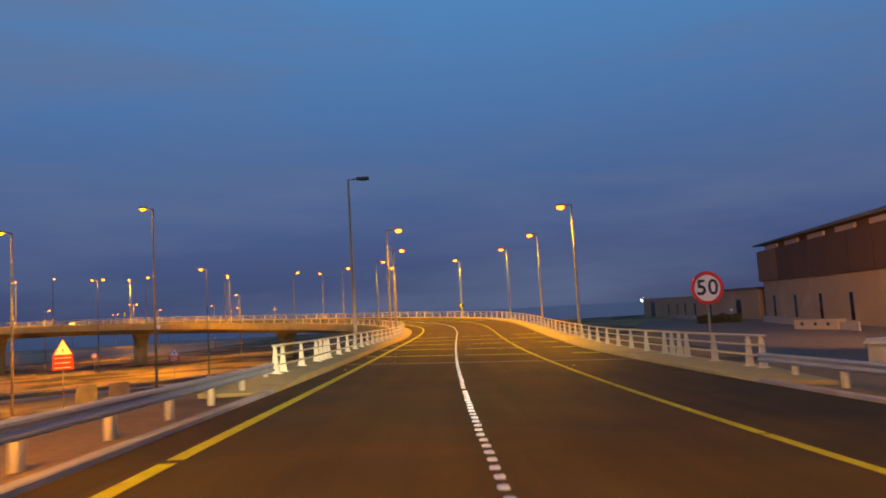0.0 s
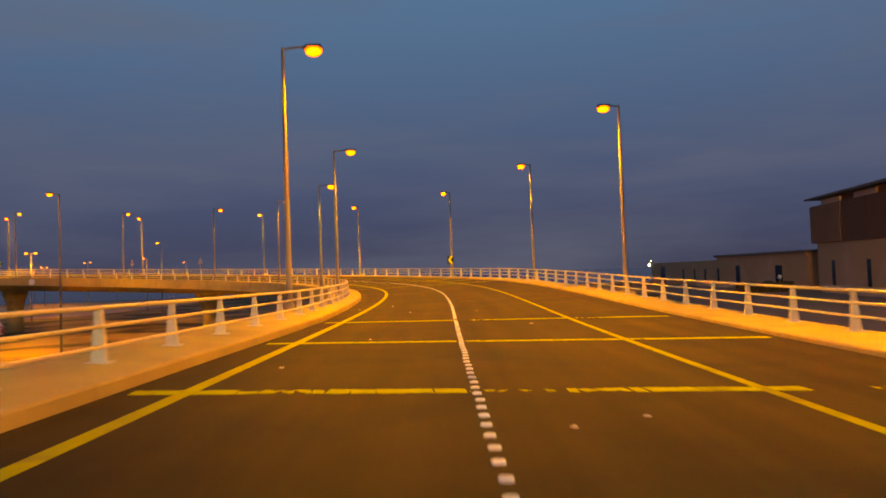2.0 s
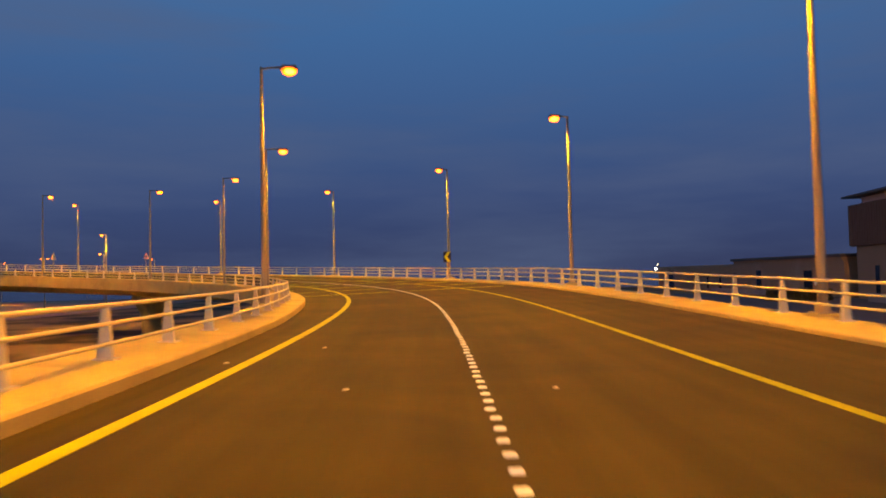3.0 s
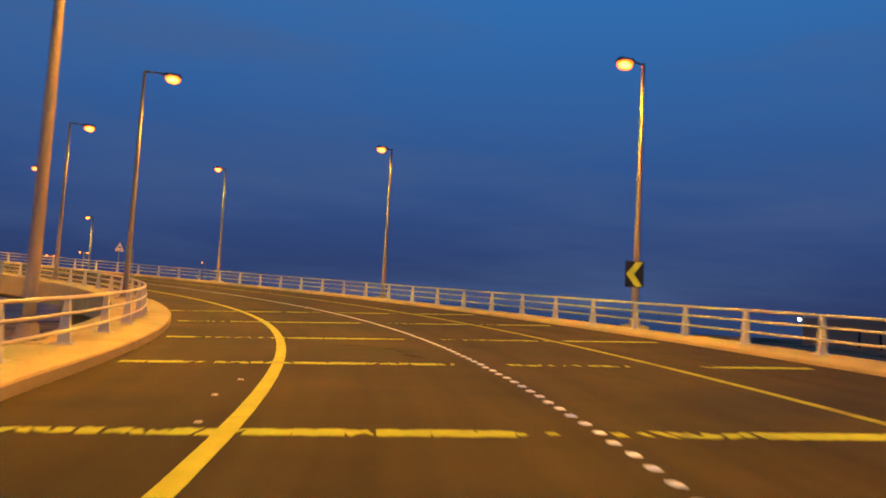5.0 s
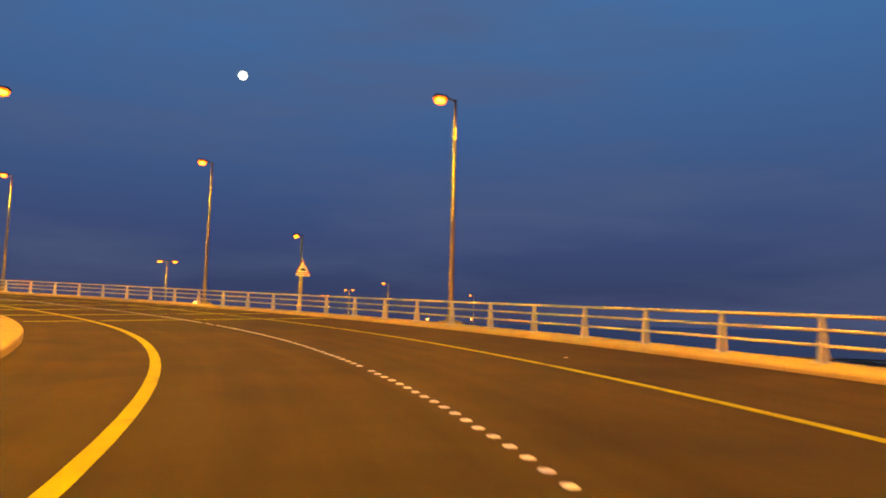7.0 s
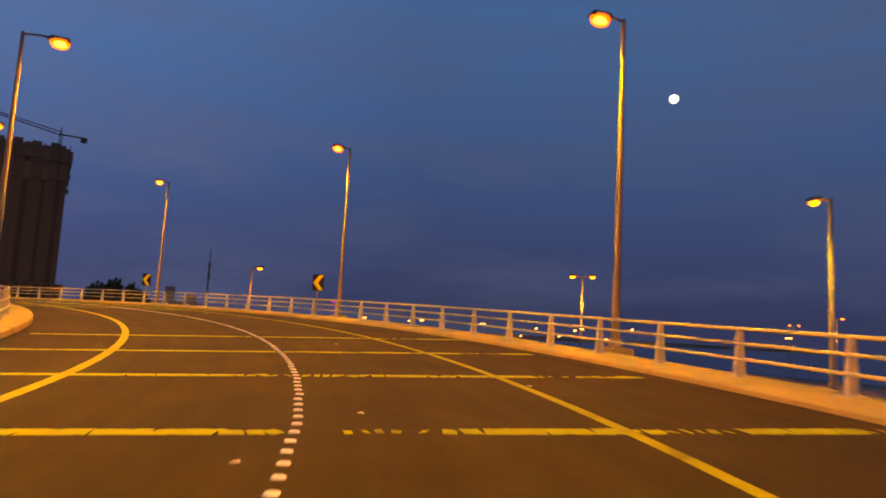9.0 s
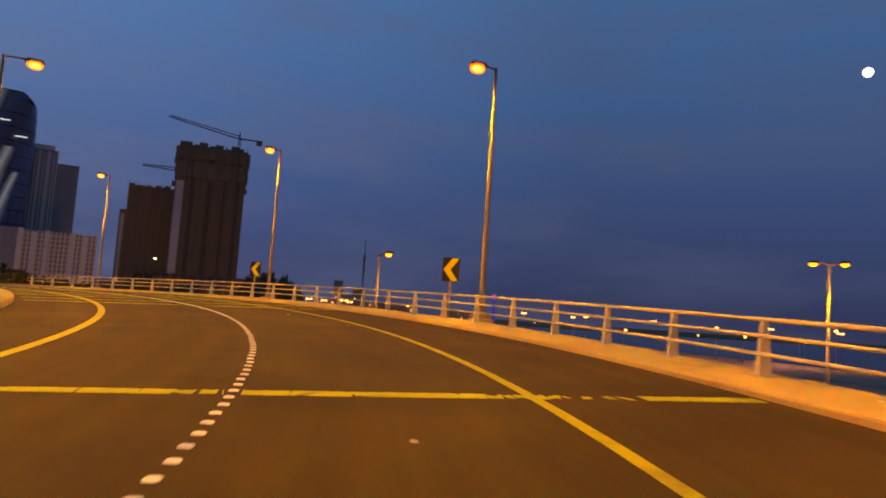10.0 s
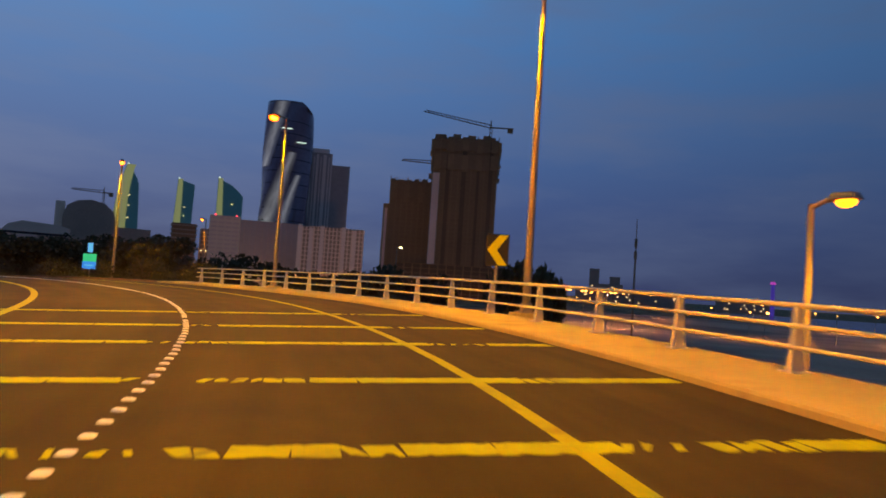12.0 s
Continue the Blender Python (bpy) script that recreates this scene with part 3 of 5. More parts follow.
# low kerbs before the ramp's verges begin
for nm, k, side in (("kerb_inner", kerb_left, -1), ("kerb_outer", kerb_right, 1)):
    bm = bmesh.new()
    sweep(bm, lambda s: [(k(s), -0.2), (k(s), 0.07), (k(s) + side * 0.02, 0.09), (k(s) + side * 0.17, 0.09), (k(s) + side * 0.18, -0.3)], -50, RAMP_START - 3.02, 1.5)
    tagged(part(nm, bm, KERB_PAINT), "low pale concrete kerb", "kerb", kind="structure")
    bm = bmesh.new()
    sweep(bm, lambda s: [(k(s) + side * 0.175, 0.03), (k(s) + side * 0.6, -0.06), (k(s) + side * 3.2, -0.14), (k(s) + side * 9.0, -0.6), (k(s) + side * 9.0, -1.6)], -50, RAMP_START - 3.02, 2.0, caps=False)
    tagged(part("shoulder", bm, SAND), "packed sandy shoulder beside the kerb", "shoulder", kind="structure")


# ---- guardrails before the ramp ----
def guardrail(side, d, s0, s1, first):
    ob = empty("guardrail", facing(s0, d), "grey corrugated steel guardrail on short posts", "guardrail", "guardrails before the ramp")
    inv = ob.matrix_basis.inverted()
    bm = bmesh.new()
    w = -side  # towards the road
    sweep_pts = [(0.10, 0.56), (0.145, 0.53), (0.15, 0.49), (0.105, 0.445), (0.105, 0.415), (0.15, 0.37), (0.145, 0.33), (0.10, 0.30), (0.085, 0.30), (0.085, 0.56)]
    rows = [[bm.verts.new(inv @ on(s, d + w * a, u)) for a, u in sweep_pts] for s in span(s0, s1, 1.5)]
    n = len(sweep_pts)
    for a, b in zip(rows, rows[1:]):
        for i in range(n):
            bm.faces.new((a[i], a[(i + 1) % n], b[(i + 1) % n], b[i]))
    bm.faces.new(rows[0])
    bm.faces.new(rows[-1][::-1])
    part("beam", bm, BEAM, ob)
    bm = bmesh.new()
    tube(bm, [(0, 0, -0.6), (0, 0, 0.55)], 0.085, 12)
    me = mesh_of("post", bm, STEEL, True)
    s = first
    while s < s1:
        p = new("post", me)
        p.parent = ob
        p.matrix_basis = inv @ facing(s, d)
        s += 2.29


guardrail(-1, -5.42, -45.0, 20.2, -44.37)
guardrail(1, 8.6, -45.0, 20.2, -43.5)


# ---- signs ----
def sign_post(name, label, h, group="", d=0.045):
    ob = empty(name, Matrix(), label, "road sign", group)
    bm = bmesh.new()
    tube(bm, [(0, 0, -0.3), (0, 0, h)], d, 10)
    part("post", bm, GALV, ob, smooth=True)
    return ob


def plate(outline, y0, y1):
    bm = bmesh.new()
    prism(bm, outline, y0, y1)
    return bm


def circle(r, z, n=36):
    return [(r * math.cos(2 * math.pi * i / n), z + r * math.sin(2 * math.pi * i / n)) for i in range(n)]


def chevron_sign():
    """A black board with a yellow arrow head to the left; it faces -y."""
    ob = sign_post("chevron_sign", "black chevron board with a yellow arrow on a steel post", 2.3, "chevron boards on the bend")
    w, z0, z1 = 0.33, 1.62, 2.54
    part("board", plate([(-w, z0), (w, z0), (w, z1), (-w, z1)], -0.06, -0.035), BLACK, ob)
    zc = (z0 + z1) / 2
    part("arrow", plate([(0.30, z1 - 0.02), (0.04, z1 - 0.02), (-0.30, zc), (0.04, z0 + 0.02), (0.30, z0 + 0.02), (-0.02, zc)], -0.066, -0.0605), SIGN_YELLOW, ob, "bright yellow arrow head")
    part("bracket", plate([(-0.05, z0 + 0.2), (0.05, z0 + 0.2), (0.05, z1 - 0.2), (-0.05, z1 - 0.2)], -0.035, 0.03), GALV, ob)
    return ob


ch = chevron_sign()
ch.matrix_basis = facing(116.5, 8.72, -0.06, -16)
copy_thing(ch, facing(197.5, 8.3, -0.1, -14))
copy_thing(ch, facing(217.0, 8.32, -0.14, -14))

speed = sign_post("speed_limit_sign", "round white speed limit sign with a red ring and black figures", 2.9)
part("disc", plate(circle(0.57, 2.30), -0.075, -0.045), SIGN_WHITE, speed)
bm = bmesh.new()
o, i_ = circle(0.575, 2.30), circle(0.455, 2.30)
for y in (-0.083, -0.0755):
    ov, iv = [bm.verts.new((x, y, z)) for x, z in o], [bm.verts.new((x, y, z)) for x, z in i_]
    for k in range(36):
        bm.faces.new((ov[k], ov[(k + 1) % 36], iv[(k + 1) % 36], iv[k]))
part("ring", bm, SIGN_RED, speed, "red painted ring")


def lettering(text, size, x, y, z, mat, parent, bold=0.0):
    cu = bpy.data.curves.new("figure", "FONT")
    cu.body, cu.size, cu.align_x, cu.align_y, cu.extrude, cu.offset = text, size, "CENTER", "CENTER", 0.002, bold
    tmp = bpy.data.objects.new("figure", cu)
    scene.collection.objects.link(tmp)
    me = bpy.data.meshes.new_from_object(tmp.evaluated_get(bpy.context.evaluated_depsgraph_get()))
    bpy.data.objects.remove(tmp)
    me.materials.clear()
    me.materials.append(mat)
    ob = new("figure", me)
    ob.parent = parent
    ob.matrix_basis = pose(x, y, z, 90, 0, 0)
    return ob


lettering("5", 0.74, -0.205, -0.080, 2.30, BLACK, speed, 0.012)
lettering("0", 0.74, 0.205, -0.080, 2.30, BLACK, speed, 0.012)
speed.matrix_basis = facing(24.5, 8.78, 0.3, 2)


def warning_sign(label, width, h0, h1, hump=True, lower=0.16, red_plate=False):
    """A triangle with a red border over a plate, on a post; it faces -y."""
    ob = sign_post("warning_sign", label, h1 - 0.1, "warning signs")
    w, th = width / 2, width * 0.88
    base = h1 - th
    part("triangle", plate([(-w, base), (w, base), (0, h1)], -0.065, -0.04), SIGN_RED, ob, "red bordered triangle")
    k = 0.88
    cz = base + th / 3
    part("panel", plate([(-w * k, cz + (base - cz) * k), (w * k, cz + (base - cz) * k), (0, cz + (h1 - cz) * k)], -0.071, -0.0655), SIGN_WHITE, ob, "white inner panel")
    zb = cz + (base - cz) * 0.5
    if hump:
        pts = [(-w * 0.48, zb), (w * 0.48, zb)] + [(w * 0.42 * math.cos(a), zb + 0.14 * width * math.sin(a) + 0.02) for a in [math.pi * q / 8 for q in range(1, 8)]]
        part("symbol", plate(pts, -0.077, -0.0715), BLACK, ob)
    else:
        part("symbol", plate([(-0.04, zb), (0.05, zb), (0.02, zb + 0.16), (0.13, zb + 0.24), (-0.02, zb + 0.36), (-0.16, zb + 0.24), (-0.05, zb + 0.2)], -0.077, -0.0715), BLACK, ob)
    part("lower_plate", plate([(-w, h0), (w, h0), (w, base - 0.02), (-w, base - 0.02)], -0.065, -0.04), SIGN_MAROON if red_plate else SIGN_WHITE, ob, "red plate with lines of small writing" if red_plate else "white plate below the triangle")
    rows = 3 if red_plate else 1
    for r in range(rows):
        z = h0 + (base - 0.02 - h0) * (r + 0.5) / rows
        bh = 0.035 if red_plate else 0.025
        part("text_bar", plate([(-w * 0.78, z - bh), (w * (0.78 - 0.1 * (r % 2)), z - bh), (w * (0.78 - 0.1 * (r % 2)), z + bh), (-w * 0.78, z + bh)], -0.070, -0.0655), SIGN_WHITE if red_plate else SIGN_RED, ob)
    return ob


ws = warning_sign("triangular hump warning sign with a red border and a plate below", 0.82, 1.99, 2.90)
ws.matrix_basis = facing(166.65, 8.55, 0.1, -12)
copy_thing(ws, facing(166.65, -7.05, 0.22, 10))
lw = warning_sign("triangular bend warning sign over a red plate with writing", 1.85, 4.0, 7.1, hump=False, red_plate=True)
lw.matrix_basis = pose(-36.4, 72.0, GROUND, 0, 0, 26)
lw2 = warning_sign("small red bordered warning sign over a red plate", 1.4, 2.6, 4.6, hump=False, red_plate=True)
lw2.matrix_basis = pose(-37.5, 107.0, GROUND, 0, 0, 20)
ob = sign_post("direction_sign", "small blue sign above a green and blue board", 6.0)
# headlights thrown back by the sheeting, painted as a glow; no lamp inside
BLUE_RETRO, GREEN_RETRO, CYAN_RETRO = (glowing(n_, c_, 0.8) for n_, c_ in (("blue_panel", (0.03, 0.27, 0.90)), ("green_panel", (0.03, 0.58, 0.24)), ("cyan_panel", (0.12, 0.50, 0.95))))
part("blue_board", plate([(-0.32, 5.2), (0.32, 5.2), (0.32, 5.95), (-0.32, 5.95)], -0.1, -0.05), CYAN_RETRO, ob, "pale blue panel, returned light painted as glow")
part("green_board", plate([(-0.9, 4.45), (0.9, 4.45), (0.9, 5.08), (-0.9, 5.08)], -0.1, -0.05), GREEN_RETRO, ob, "green panel, returned light painted as glow")
part("lower_board", plate([(-0.9, 3.85), (0.9, 3.85), (0.9, 4.44), (-0.9, 4.44)], -0.1, -0.05), BLUE_RETRO, ob, "blue panel, returned light painted as glow")
part("text_bar", plate([(-0.6, 4.1), (0.6, 4.1), (0.6, 4.2), (-0.6, 4.2)], -0.106, -0.1005), CYAN_RETRO, ob)
ob.matrix_basis = pose(-123.6, 124.0, -0.2, 0, 0, 61)

rsn = sign_post("round_sign", "round white sign with a red rim beside the lower road", 3.4)
part("disc", plate(circle(0.55, 3.2, 24), -0.075, -0.045), SIGN_RED, rsn, "red painted rim")
part("panel", plate(circle(0.42, 3.2, 24), -0.082, -0.0755), SIGN_WHITE, rsn, "white inner panel")
rsn.matrix_basis = pose(-60.2, 131.1, GROUND + 0.1, 0, 0, 25)
fp = part("fascia_plate", plate(circle(0.45, 0.0, 28), -0.07, -0.02), SIGN_WHITE)
fp.matrix_basis = facing(184.5, rail_left(184.5) - 0.99, -0.42, -90)
tagged(fp, "round white plate fixed to the bridge fascia", "plate")

# a utility cabinet and concrete blocks beside the approach
cab = empty("utility_cabinet", facing(23.2, 14.45, -0.62, 5), "pale utility cabinet with a dark hatch on sandy ground", "cabinet")
CABINET = material("cabinet_paint", (0.70, 0.56, 0.34), 0.6, 0, 0.12, 3, 30, 0.08)
bm = bmesh.new()
box(bm, -0.8, 0.8, -0.5, 0.5, -0.4, 1.25, 1.0, 0.03)
part("body", bm, CABINET, cab)
bm = bmesh.new()
box(bm, -0.88, 0.88, -0.58, 0.58, 1.25, 1.42, 0.9, 0.02)
part("roof", bm, CABINET, cab)
bm = bmesh.new()
box(bm, 0.0, 0.38, -0.53, -0.502, 0.3, 1.0)
part("hatch", bm, BLACK, cab, "dark hatch")
BLOCK = material("weathered_block", (0.19, 0.165, 0.135), 0.9, 0, 0.3, 0.9, 24.0, 0.3, (0.10, 0.085, 0.07), (0.45, 0.75))
for k, (bx, by) in enumerate(((-36.0, 76.0), (-33.2, 77.4))):
    bm = bmesh.new()
    box(bm, -1.1, 1.1, -0.35, 0.35, 0, 2.1, 0.86, 0.05)
    bl = part("concrete_block", bm, BLOCK)
    bl.matrix_basis = pose(bx, by, GROUND + 0.02, 0, 0, 24)
    tagged(bl, "grey precast concrete block on sandy ground", "concrete block", "concrete blocks by the lower road")

# the dotted lane line: ceramic studs in the asphalt
bm = bmesh.new()
seg = 8
stud_ring = [(0.30, -1), (0.7, -1), (1, -0.55), (1, 0.55), (0.7, 1), (-0.7, 1), (-1, 0.55), (-1, -0.55)]
stud_ring[0] = (-0.7, -1)
r0, r1, r2 = ([bm.verts.new((a_ * u, b_ * v, z_)) for u, v in stud_ring] for a_, b_, z_ in ((0.058, 0.080, 0.0), (0.056, 0.077, 0.012), (0.040, 0.055, 0.019)))
for a, b in ((r0, r1), (r1, r2)):
    for i in range(seg):
        bm.faces.new((a[i], a[(i + 1) % seg], b[(i + 1) % seg], b[i]))
bm.faces.new(r2)
stud_mesh = mesh_of("stud", bm, WHITE_STUD)
line = empty("stud_line", Matrix(), "row of white ceramic road studs between the lanes", "road studs", kind="structure")
rest = bmesh.new()
rs = random.Random(3)
count, s = 0, -48.0
stud_v = [v.co.copy() for v in stud_mesh.vertices]
stud_f = [tuple(p.vertices) for p in stud_mesh.polygons]
while s < 262:
    m = facing(s, rs.uniform(-0.012, 0.012), 0.0, rs.uniform(-6, 6))
    if rs.random() > 0.012:
        if (4 < s < 76) or (95 < s < 130) or (152 < s < 186):
            ob = new("stud", stud_mesh)
            ob.parent = line
            ob.matrix_basis = m
            count += 1
        else:
            vs = [rest.verts.new(m @ v) for v in stud_v]
            for q in stud_f:
                rest.faces.new([vs[i] for i in q])
    s += 0.462
tagged(part("studs", rest, WHITE_STUD), "rows of white ceramic studs along the lane line", "road studs", kind="stuff")

# small bits of litter and scars on the asphalt
rl = random.Random(11)
PALE = material("pale_scrap", (0.5, 0.46, 0.38), 0.7, 0, 0.2, 8, 40, 0.1)
for s, d in ((49.8, -3.0), (45.2, 0.82), (59.2, 2.2), (69.0, -4.0), (71.1, -2.7), (66.0, 0.9), (29.6, -2.6), (38.4, 2.4), (25.2, -4.0), (24.9, 4.05), (54.8, -2.1), (66.1, -1.7), (36.0, -3.05), (45.7, 1.66),
             (134.2, -3.95), (143.2, 4.8), (170.6, 3.8), (168.0, 0.76), (165.5, -0.4), (179.1, 1.86), (193.7, 3.2), (198.7, 2.5), (101.6, -4.0), (104.9, -4.05), (103.4, -4.16)):
    bm = bmesh.new()
    n = 6
    a_ = [bm.verts.new((rl.uniform(0.03, 0.075) * math.cos(2 * math.pi * i / n), rl.uniform(0.03, 0.06) * math.sin(2 * math.pi * i / n), 0.002)) for i in range(n)]
    b_ = [bm.verts.new((v.co.x * 0.6, v.co.y * 0.6, rl.uniform(0.012, 0.025))) for v in a_]
    for i in range(n):
        bm.faces.new((a_[i], a_[(i + 1) % n], b_[(i + 1) % n], b_[i]))
    bm.faces.new(b_)
    ob = part("litter_scrap", bm, PALE)
    ob.matrix_basis = facing(s, d, 0.0, rl.uniform(0, 90))
    tagged(ob, "small pale scrap lying on the asphalt", "litter", "scraps on the road")
TAR = material("tar_patch", (0.024, 0.019, 0.009), 0.9, 0, 0.3, 3, 40, 0.1, spec=0.05)
for s, d, l, w in ((110.8, -2.09, 0.10, 0.16), (110.72, -1.89, 0.08, 0.08), (110.05, -1.33, 0.16, 0.12), (109.5, -1.13, 0.28, 0.06), (108.6, -1.03, 0.34, 0.11), (194.4, 0.75, 0.3, 0.2), (159.0, -1.4, 0.16, 0.16)):
    bm = bmesh.new()
    n = 14
    vs = [bm.verts.new((w * math.cos(2 * math.pi * i / n) * rl.uniform(0.7, 1.2), l * math.sin(2 * math.pi * i / n) * rl.uniform(0.7, 1.2), 0.004)) for i in range(n)]
    bm.faces.new(vs)
    ob = part("tar_patch", bm, TAR)
    ob.matrix_basis = facing(s, d, 0.0, 25)
    tagged(ob, "dark oil stain on the asphalt", "stain", "stains on the road", "structure")
# ---- masts on the low ground ----
MAST_STEEL = material("mast_steel", (0.19, 0.155, 0.115), 0.65, 0.1, 0.14, 3.0, 60.0, 0.05)
MAST_LENS = glowing("mast_lens", (1.0, 0.22, 0.012), 7.0)
FAR_LENS = glowing("far_lens", (1.0, 0.40, 0.09), 8.0)
WHITE_LENS = glowing("white_lens", (1.0, 0.88, 0.50), 6.0)


def mast(h, arms, watts=0.0, size=1.0, lens=None, steel=None, label="tall steel lamp mast on the low ground with lit sodium heads", group="lamp masts on the low ground", tilt=-26):
    """A mast with an arm and head to each of the sides given (+1 along x, -1 against)."""
    ob = empty("lamp_mast", Matrix(), label, "lamp mast", group)
    bm = bmesh.new()
    tube(bm, [(0, 0, -0.2), (0, 0, h)], [0.125 if size > 2 else 0.125 * size, 0.075 if size > 2 else 0.075 * size], 10)
    part("pole", bm, steel or MAST_STEEL, ob, smooth=True)
    for a in arms:
        bm = bmesh.new()
        tube(bm, [(0, 0, h - 0.1), (a * 0.4, 0, h + 0.05), (a * 0.7, 0, h + 0.06)], 0.055 * size, 8)
        part("arm", bm, GALV, ob, smooth=True)
        bm = bmesh.new()
        x0, x1 = sorted((a * 0.5, a * 1.2))
        box(bm, x0, x1, -0.2, 0.2, h + 0.03, h + 0.2, 0.75, 0.03)
        head = part("lamp_head", bm, HEAD_GREY, ob)
        bm = bmesh.new()
        bmesh.ops.create_uvsphere(bm, u_segments=12, v_segments=6, radius=1.0)
        for v in bm.verts:
            v.co = Vector((a * 0.88 + 0.25 * size * v.co.x, 0.17 * size * v.co.y, h - 0.02 + 0.14 * size * v.co.z))
        part("lens", bm, lens or MAST_LENS, head, "glowing orange glass bowl", smooth=True)
        if watts:
            li = bpy.data.lights.new("mast_light", "SPOT")
            li.energy, li.color, li.spot_size, li.spot_blend, li.shadow_soft_size = watts, SODIUM, radians(94), 0.6, 0.3
            lo = new("mast_light", li)
            lo.parent = ob
            lo.matrix_basis = pose(a * 1.0, 0, h - 0.3, 0, tilt * a, 0)
        if watts > 2000:  # the bowl's own stray light on the pole
            li = bpy.data.lights.new("bowl_light", "POINT")
            li.energy, li.color, li.shadow_soft_size = 150.0, SODIUM, 0.2
            lo = new("bowl_light", li)
            lo.parent = ob
            lo.matrix_basis = pose(a * 0.95, 0, h - 0.36)
    return ob


def stand(ob, x, y, turn):
    ob.matrix_basis = pose(x, y, GROUND, 0, 0, turn)
    return ob


stand(mast(16.4, (-1,), 42000, tilt=-38), -34.0, 112.3, 10)
row = stand(mast(18.5, (-1,), 46000, tilt=-36), -24.5, 64.6, 10)
copy_thing(row, pose(-36.9, 64.1, GROUND - 1.6, 0, 0, 10))
stand(mast(16.8, (-1, 1), 22000, tilt=-38), -58.0, 128.0, 20)
stand(mast(14.6, (-1,), 9000, steel=GALV, tilt=-8), -44.4, 173.8, -20)
stand(mast(12.95, (1,), 1000, steel=GALV, tilt=-4), -85.7, 163.3, 30)
# an unseen mast in the car park, added with a spot to warm the hall
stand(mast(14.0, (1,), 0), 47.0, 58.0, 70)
fl = bpy.data.lights.new("hall_fill_spot", "SPOT")
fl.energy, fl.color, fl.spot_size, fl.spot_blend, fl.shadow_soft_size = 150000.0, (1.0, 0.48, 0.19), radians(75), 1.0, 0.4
flo = new("hall_fill_spot", fl)
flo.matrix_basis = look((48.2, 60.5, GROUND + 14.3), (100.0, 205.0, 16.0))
dbl = stand(mast(14.2, (-1, 1), 8000, steel=GALV, tilt=-10), -76.6, 190.2, 40)
for x, y, turn in ((-97.3, 264.5, 45), (-128.0, 300.0, 40)):
    copy_thing(dbl, pose(x, y, GROUND, 0, 0, turn))
sgl = stand(mast(13.6, (-1,), 2200, steel=GALV, tilt=-8), -66.1, 227.4, 45)
copy_thing(sgl, pose(-69.8, 273.5, GROUND, 0, 0, 45))
copy_thing(sgl, pose(-166.6, 116.0, GROUND + 4.0, 0, 0, 60))
farm = stand(mast(12.0, (1, -1), 0, 2.3, FAR_LENS, None, "far street lamp with two lit heads", "far street lamps"), -298.0, 197.0, 70)
farm_low = stand(mast(8.5, (1,), 0, 2.4, FAR_LENS, None, "far low street lamp with a lit head", "far street lamps"), -305.0, 170.0, 20)
rf = random.Random(21)
for x, y in ((-293, 221), (-287, 241), (-280, 258), (-271, 276), (-260, 295), (-248, 313), (-235, 330), (-221, 313), (-202, 333), (-167, 361), (-327, 193), (-324, 204), (-311, 248), (-330, 182), (-485, 205), (-465, 209), (-493, 221), (-443, 218), (-510, 240), (-477, 252), (-431, 267),
             (-474, 299), (-442, 299), (-338, 286), (-443, 345), (-386, 324), (-308, 292), (-265, 287), (-287, 326), (-252, 338), (-258, 361), (-222, 341), (-245, 374),
             (-266, 321), (-251, 339), (-204, 331), (-190, 393), (-136, 378), (-127, 425), (-90, 332)):
    copy_thing(rf.choice((farm, farm_low, farm_low)), pose(x + rf.uniform(-6, 6), y + rf.uniform(-6, 6), GROUND + rf.uniform(-0.8, 0.8), 0, 0, rf.uniform(0, 180)) @ Matrix.Diagonal((0.55, 0.55, 1.0, 1.0) if x < -400 else (0.8, 0.8, 1.0, 1.0)))
for x, y in ((-298, 197), (-287, 241), (-260, 295), (-222, 325), (-324, 204), (-485, 210), (-465, 255), (-390, 320), (-300, 290), (-390, 230)):
    pool = bpy.data.lights.new("far_lamp_light", "SPOT")
    pool.energy, pool.color, pool.spot_size, pool.spot_blend, pool.shadow_soft_size = 11000.0, (1.0, 0.50, 0.18), radians(164), 0.5, 0.3
    new("far_lamp_light", pool).matrix_basis = pose(x, y, GROUND + 11.0)
wm = stand(mast(17.4, (1,), 0, 1.3, WHITE_LENS, None, "far floodlight with a bright head", "far floodlights"), -207.7, 138.7, 70)
for x, y, dz in ((-470.0, -120.0, -1.4), (-430.0, 20.0, -6.4), (-420.0, -30.0, -6.4), (-455.0, 105.0, -7.4), (-445.0, 60.0, -7.4), (98.5, 309.0, -8.4)):
    copy_thing(wm, pose(x, y, GROUND + dz, 0, 0, 80))

# added spots at the foot of the towers, aimed up to lift their faces
for x, y, z, aim, power in ((-455.0, 105.0, 4.4, (-700.0, 118.0, 55.0), 105000.0), (-430.0, 20.0, 5.4, (-760.0, -45.0, 50.0), 105000.0)):
    fl = bpy.data.lights.new("tower_fill_spot", "SPOT")
    fl.energy, fl.color, fl.spot_size, fl.spot_blend, fl.shadow_soft_size = power, (1.0, 0.54, 0.28), radians(62), 1.0, 0.6
    new("tower_fill_spot", fl).matrix_basis = look((x - 1.5, y, z), aim)

# ---- the moon ----
bm = bmesh.new()
bmesh.ops.create_uvsphere(bm, u_segments=48, v_segments=24, radius=25.0)
moon = part("moon", bm, glowing("moon_light", (1.0, 0.98, 0.82), 2.2), smooth=True)
MOON_AZ, MOON_EL = 2.296, 0.325
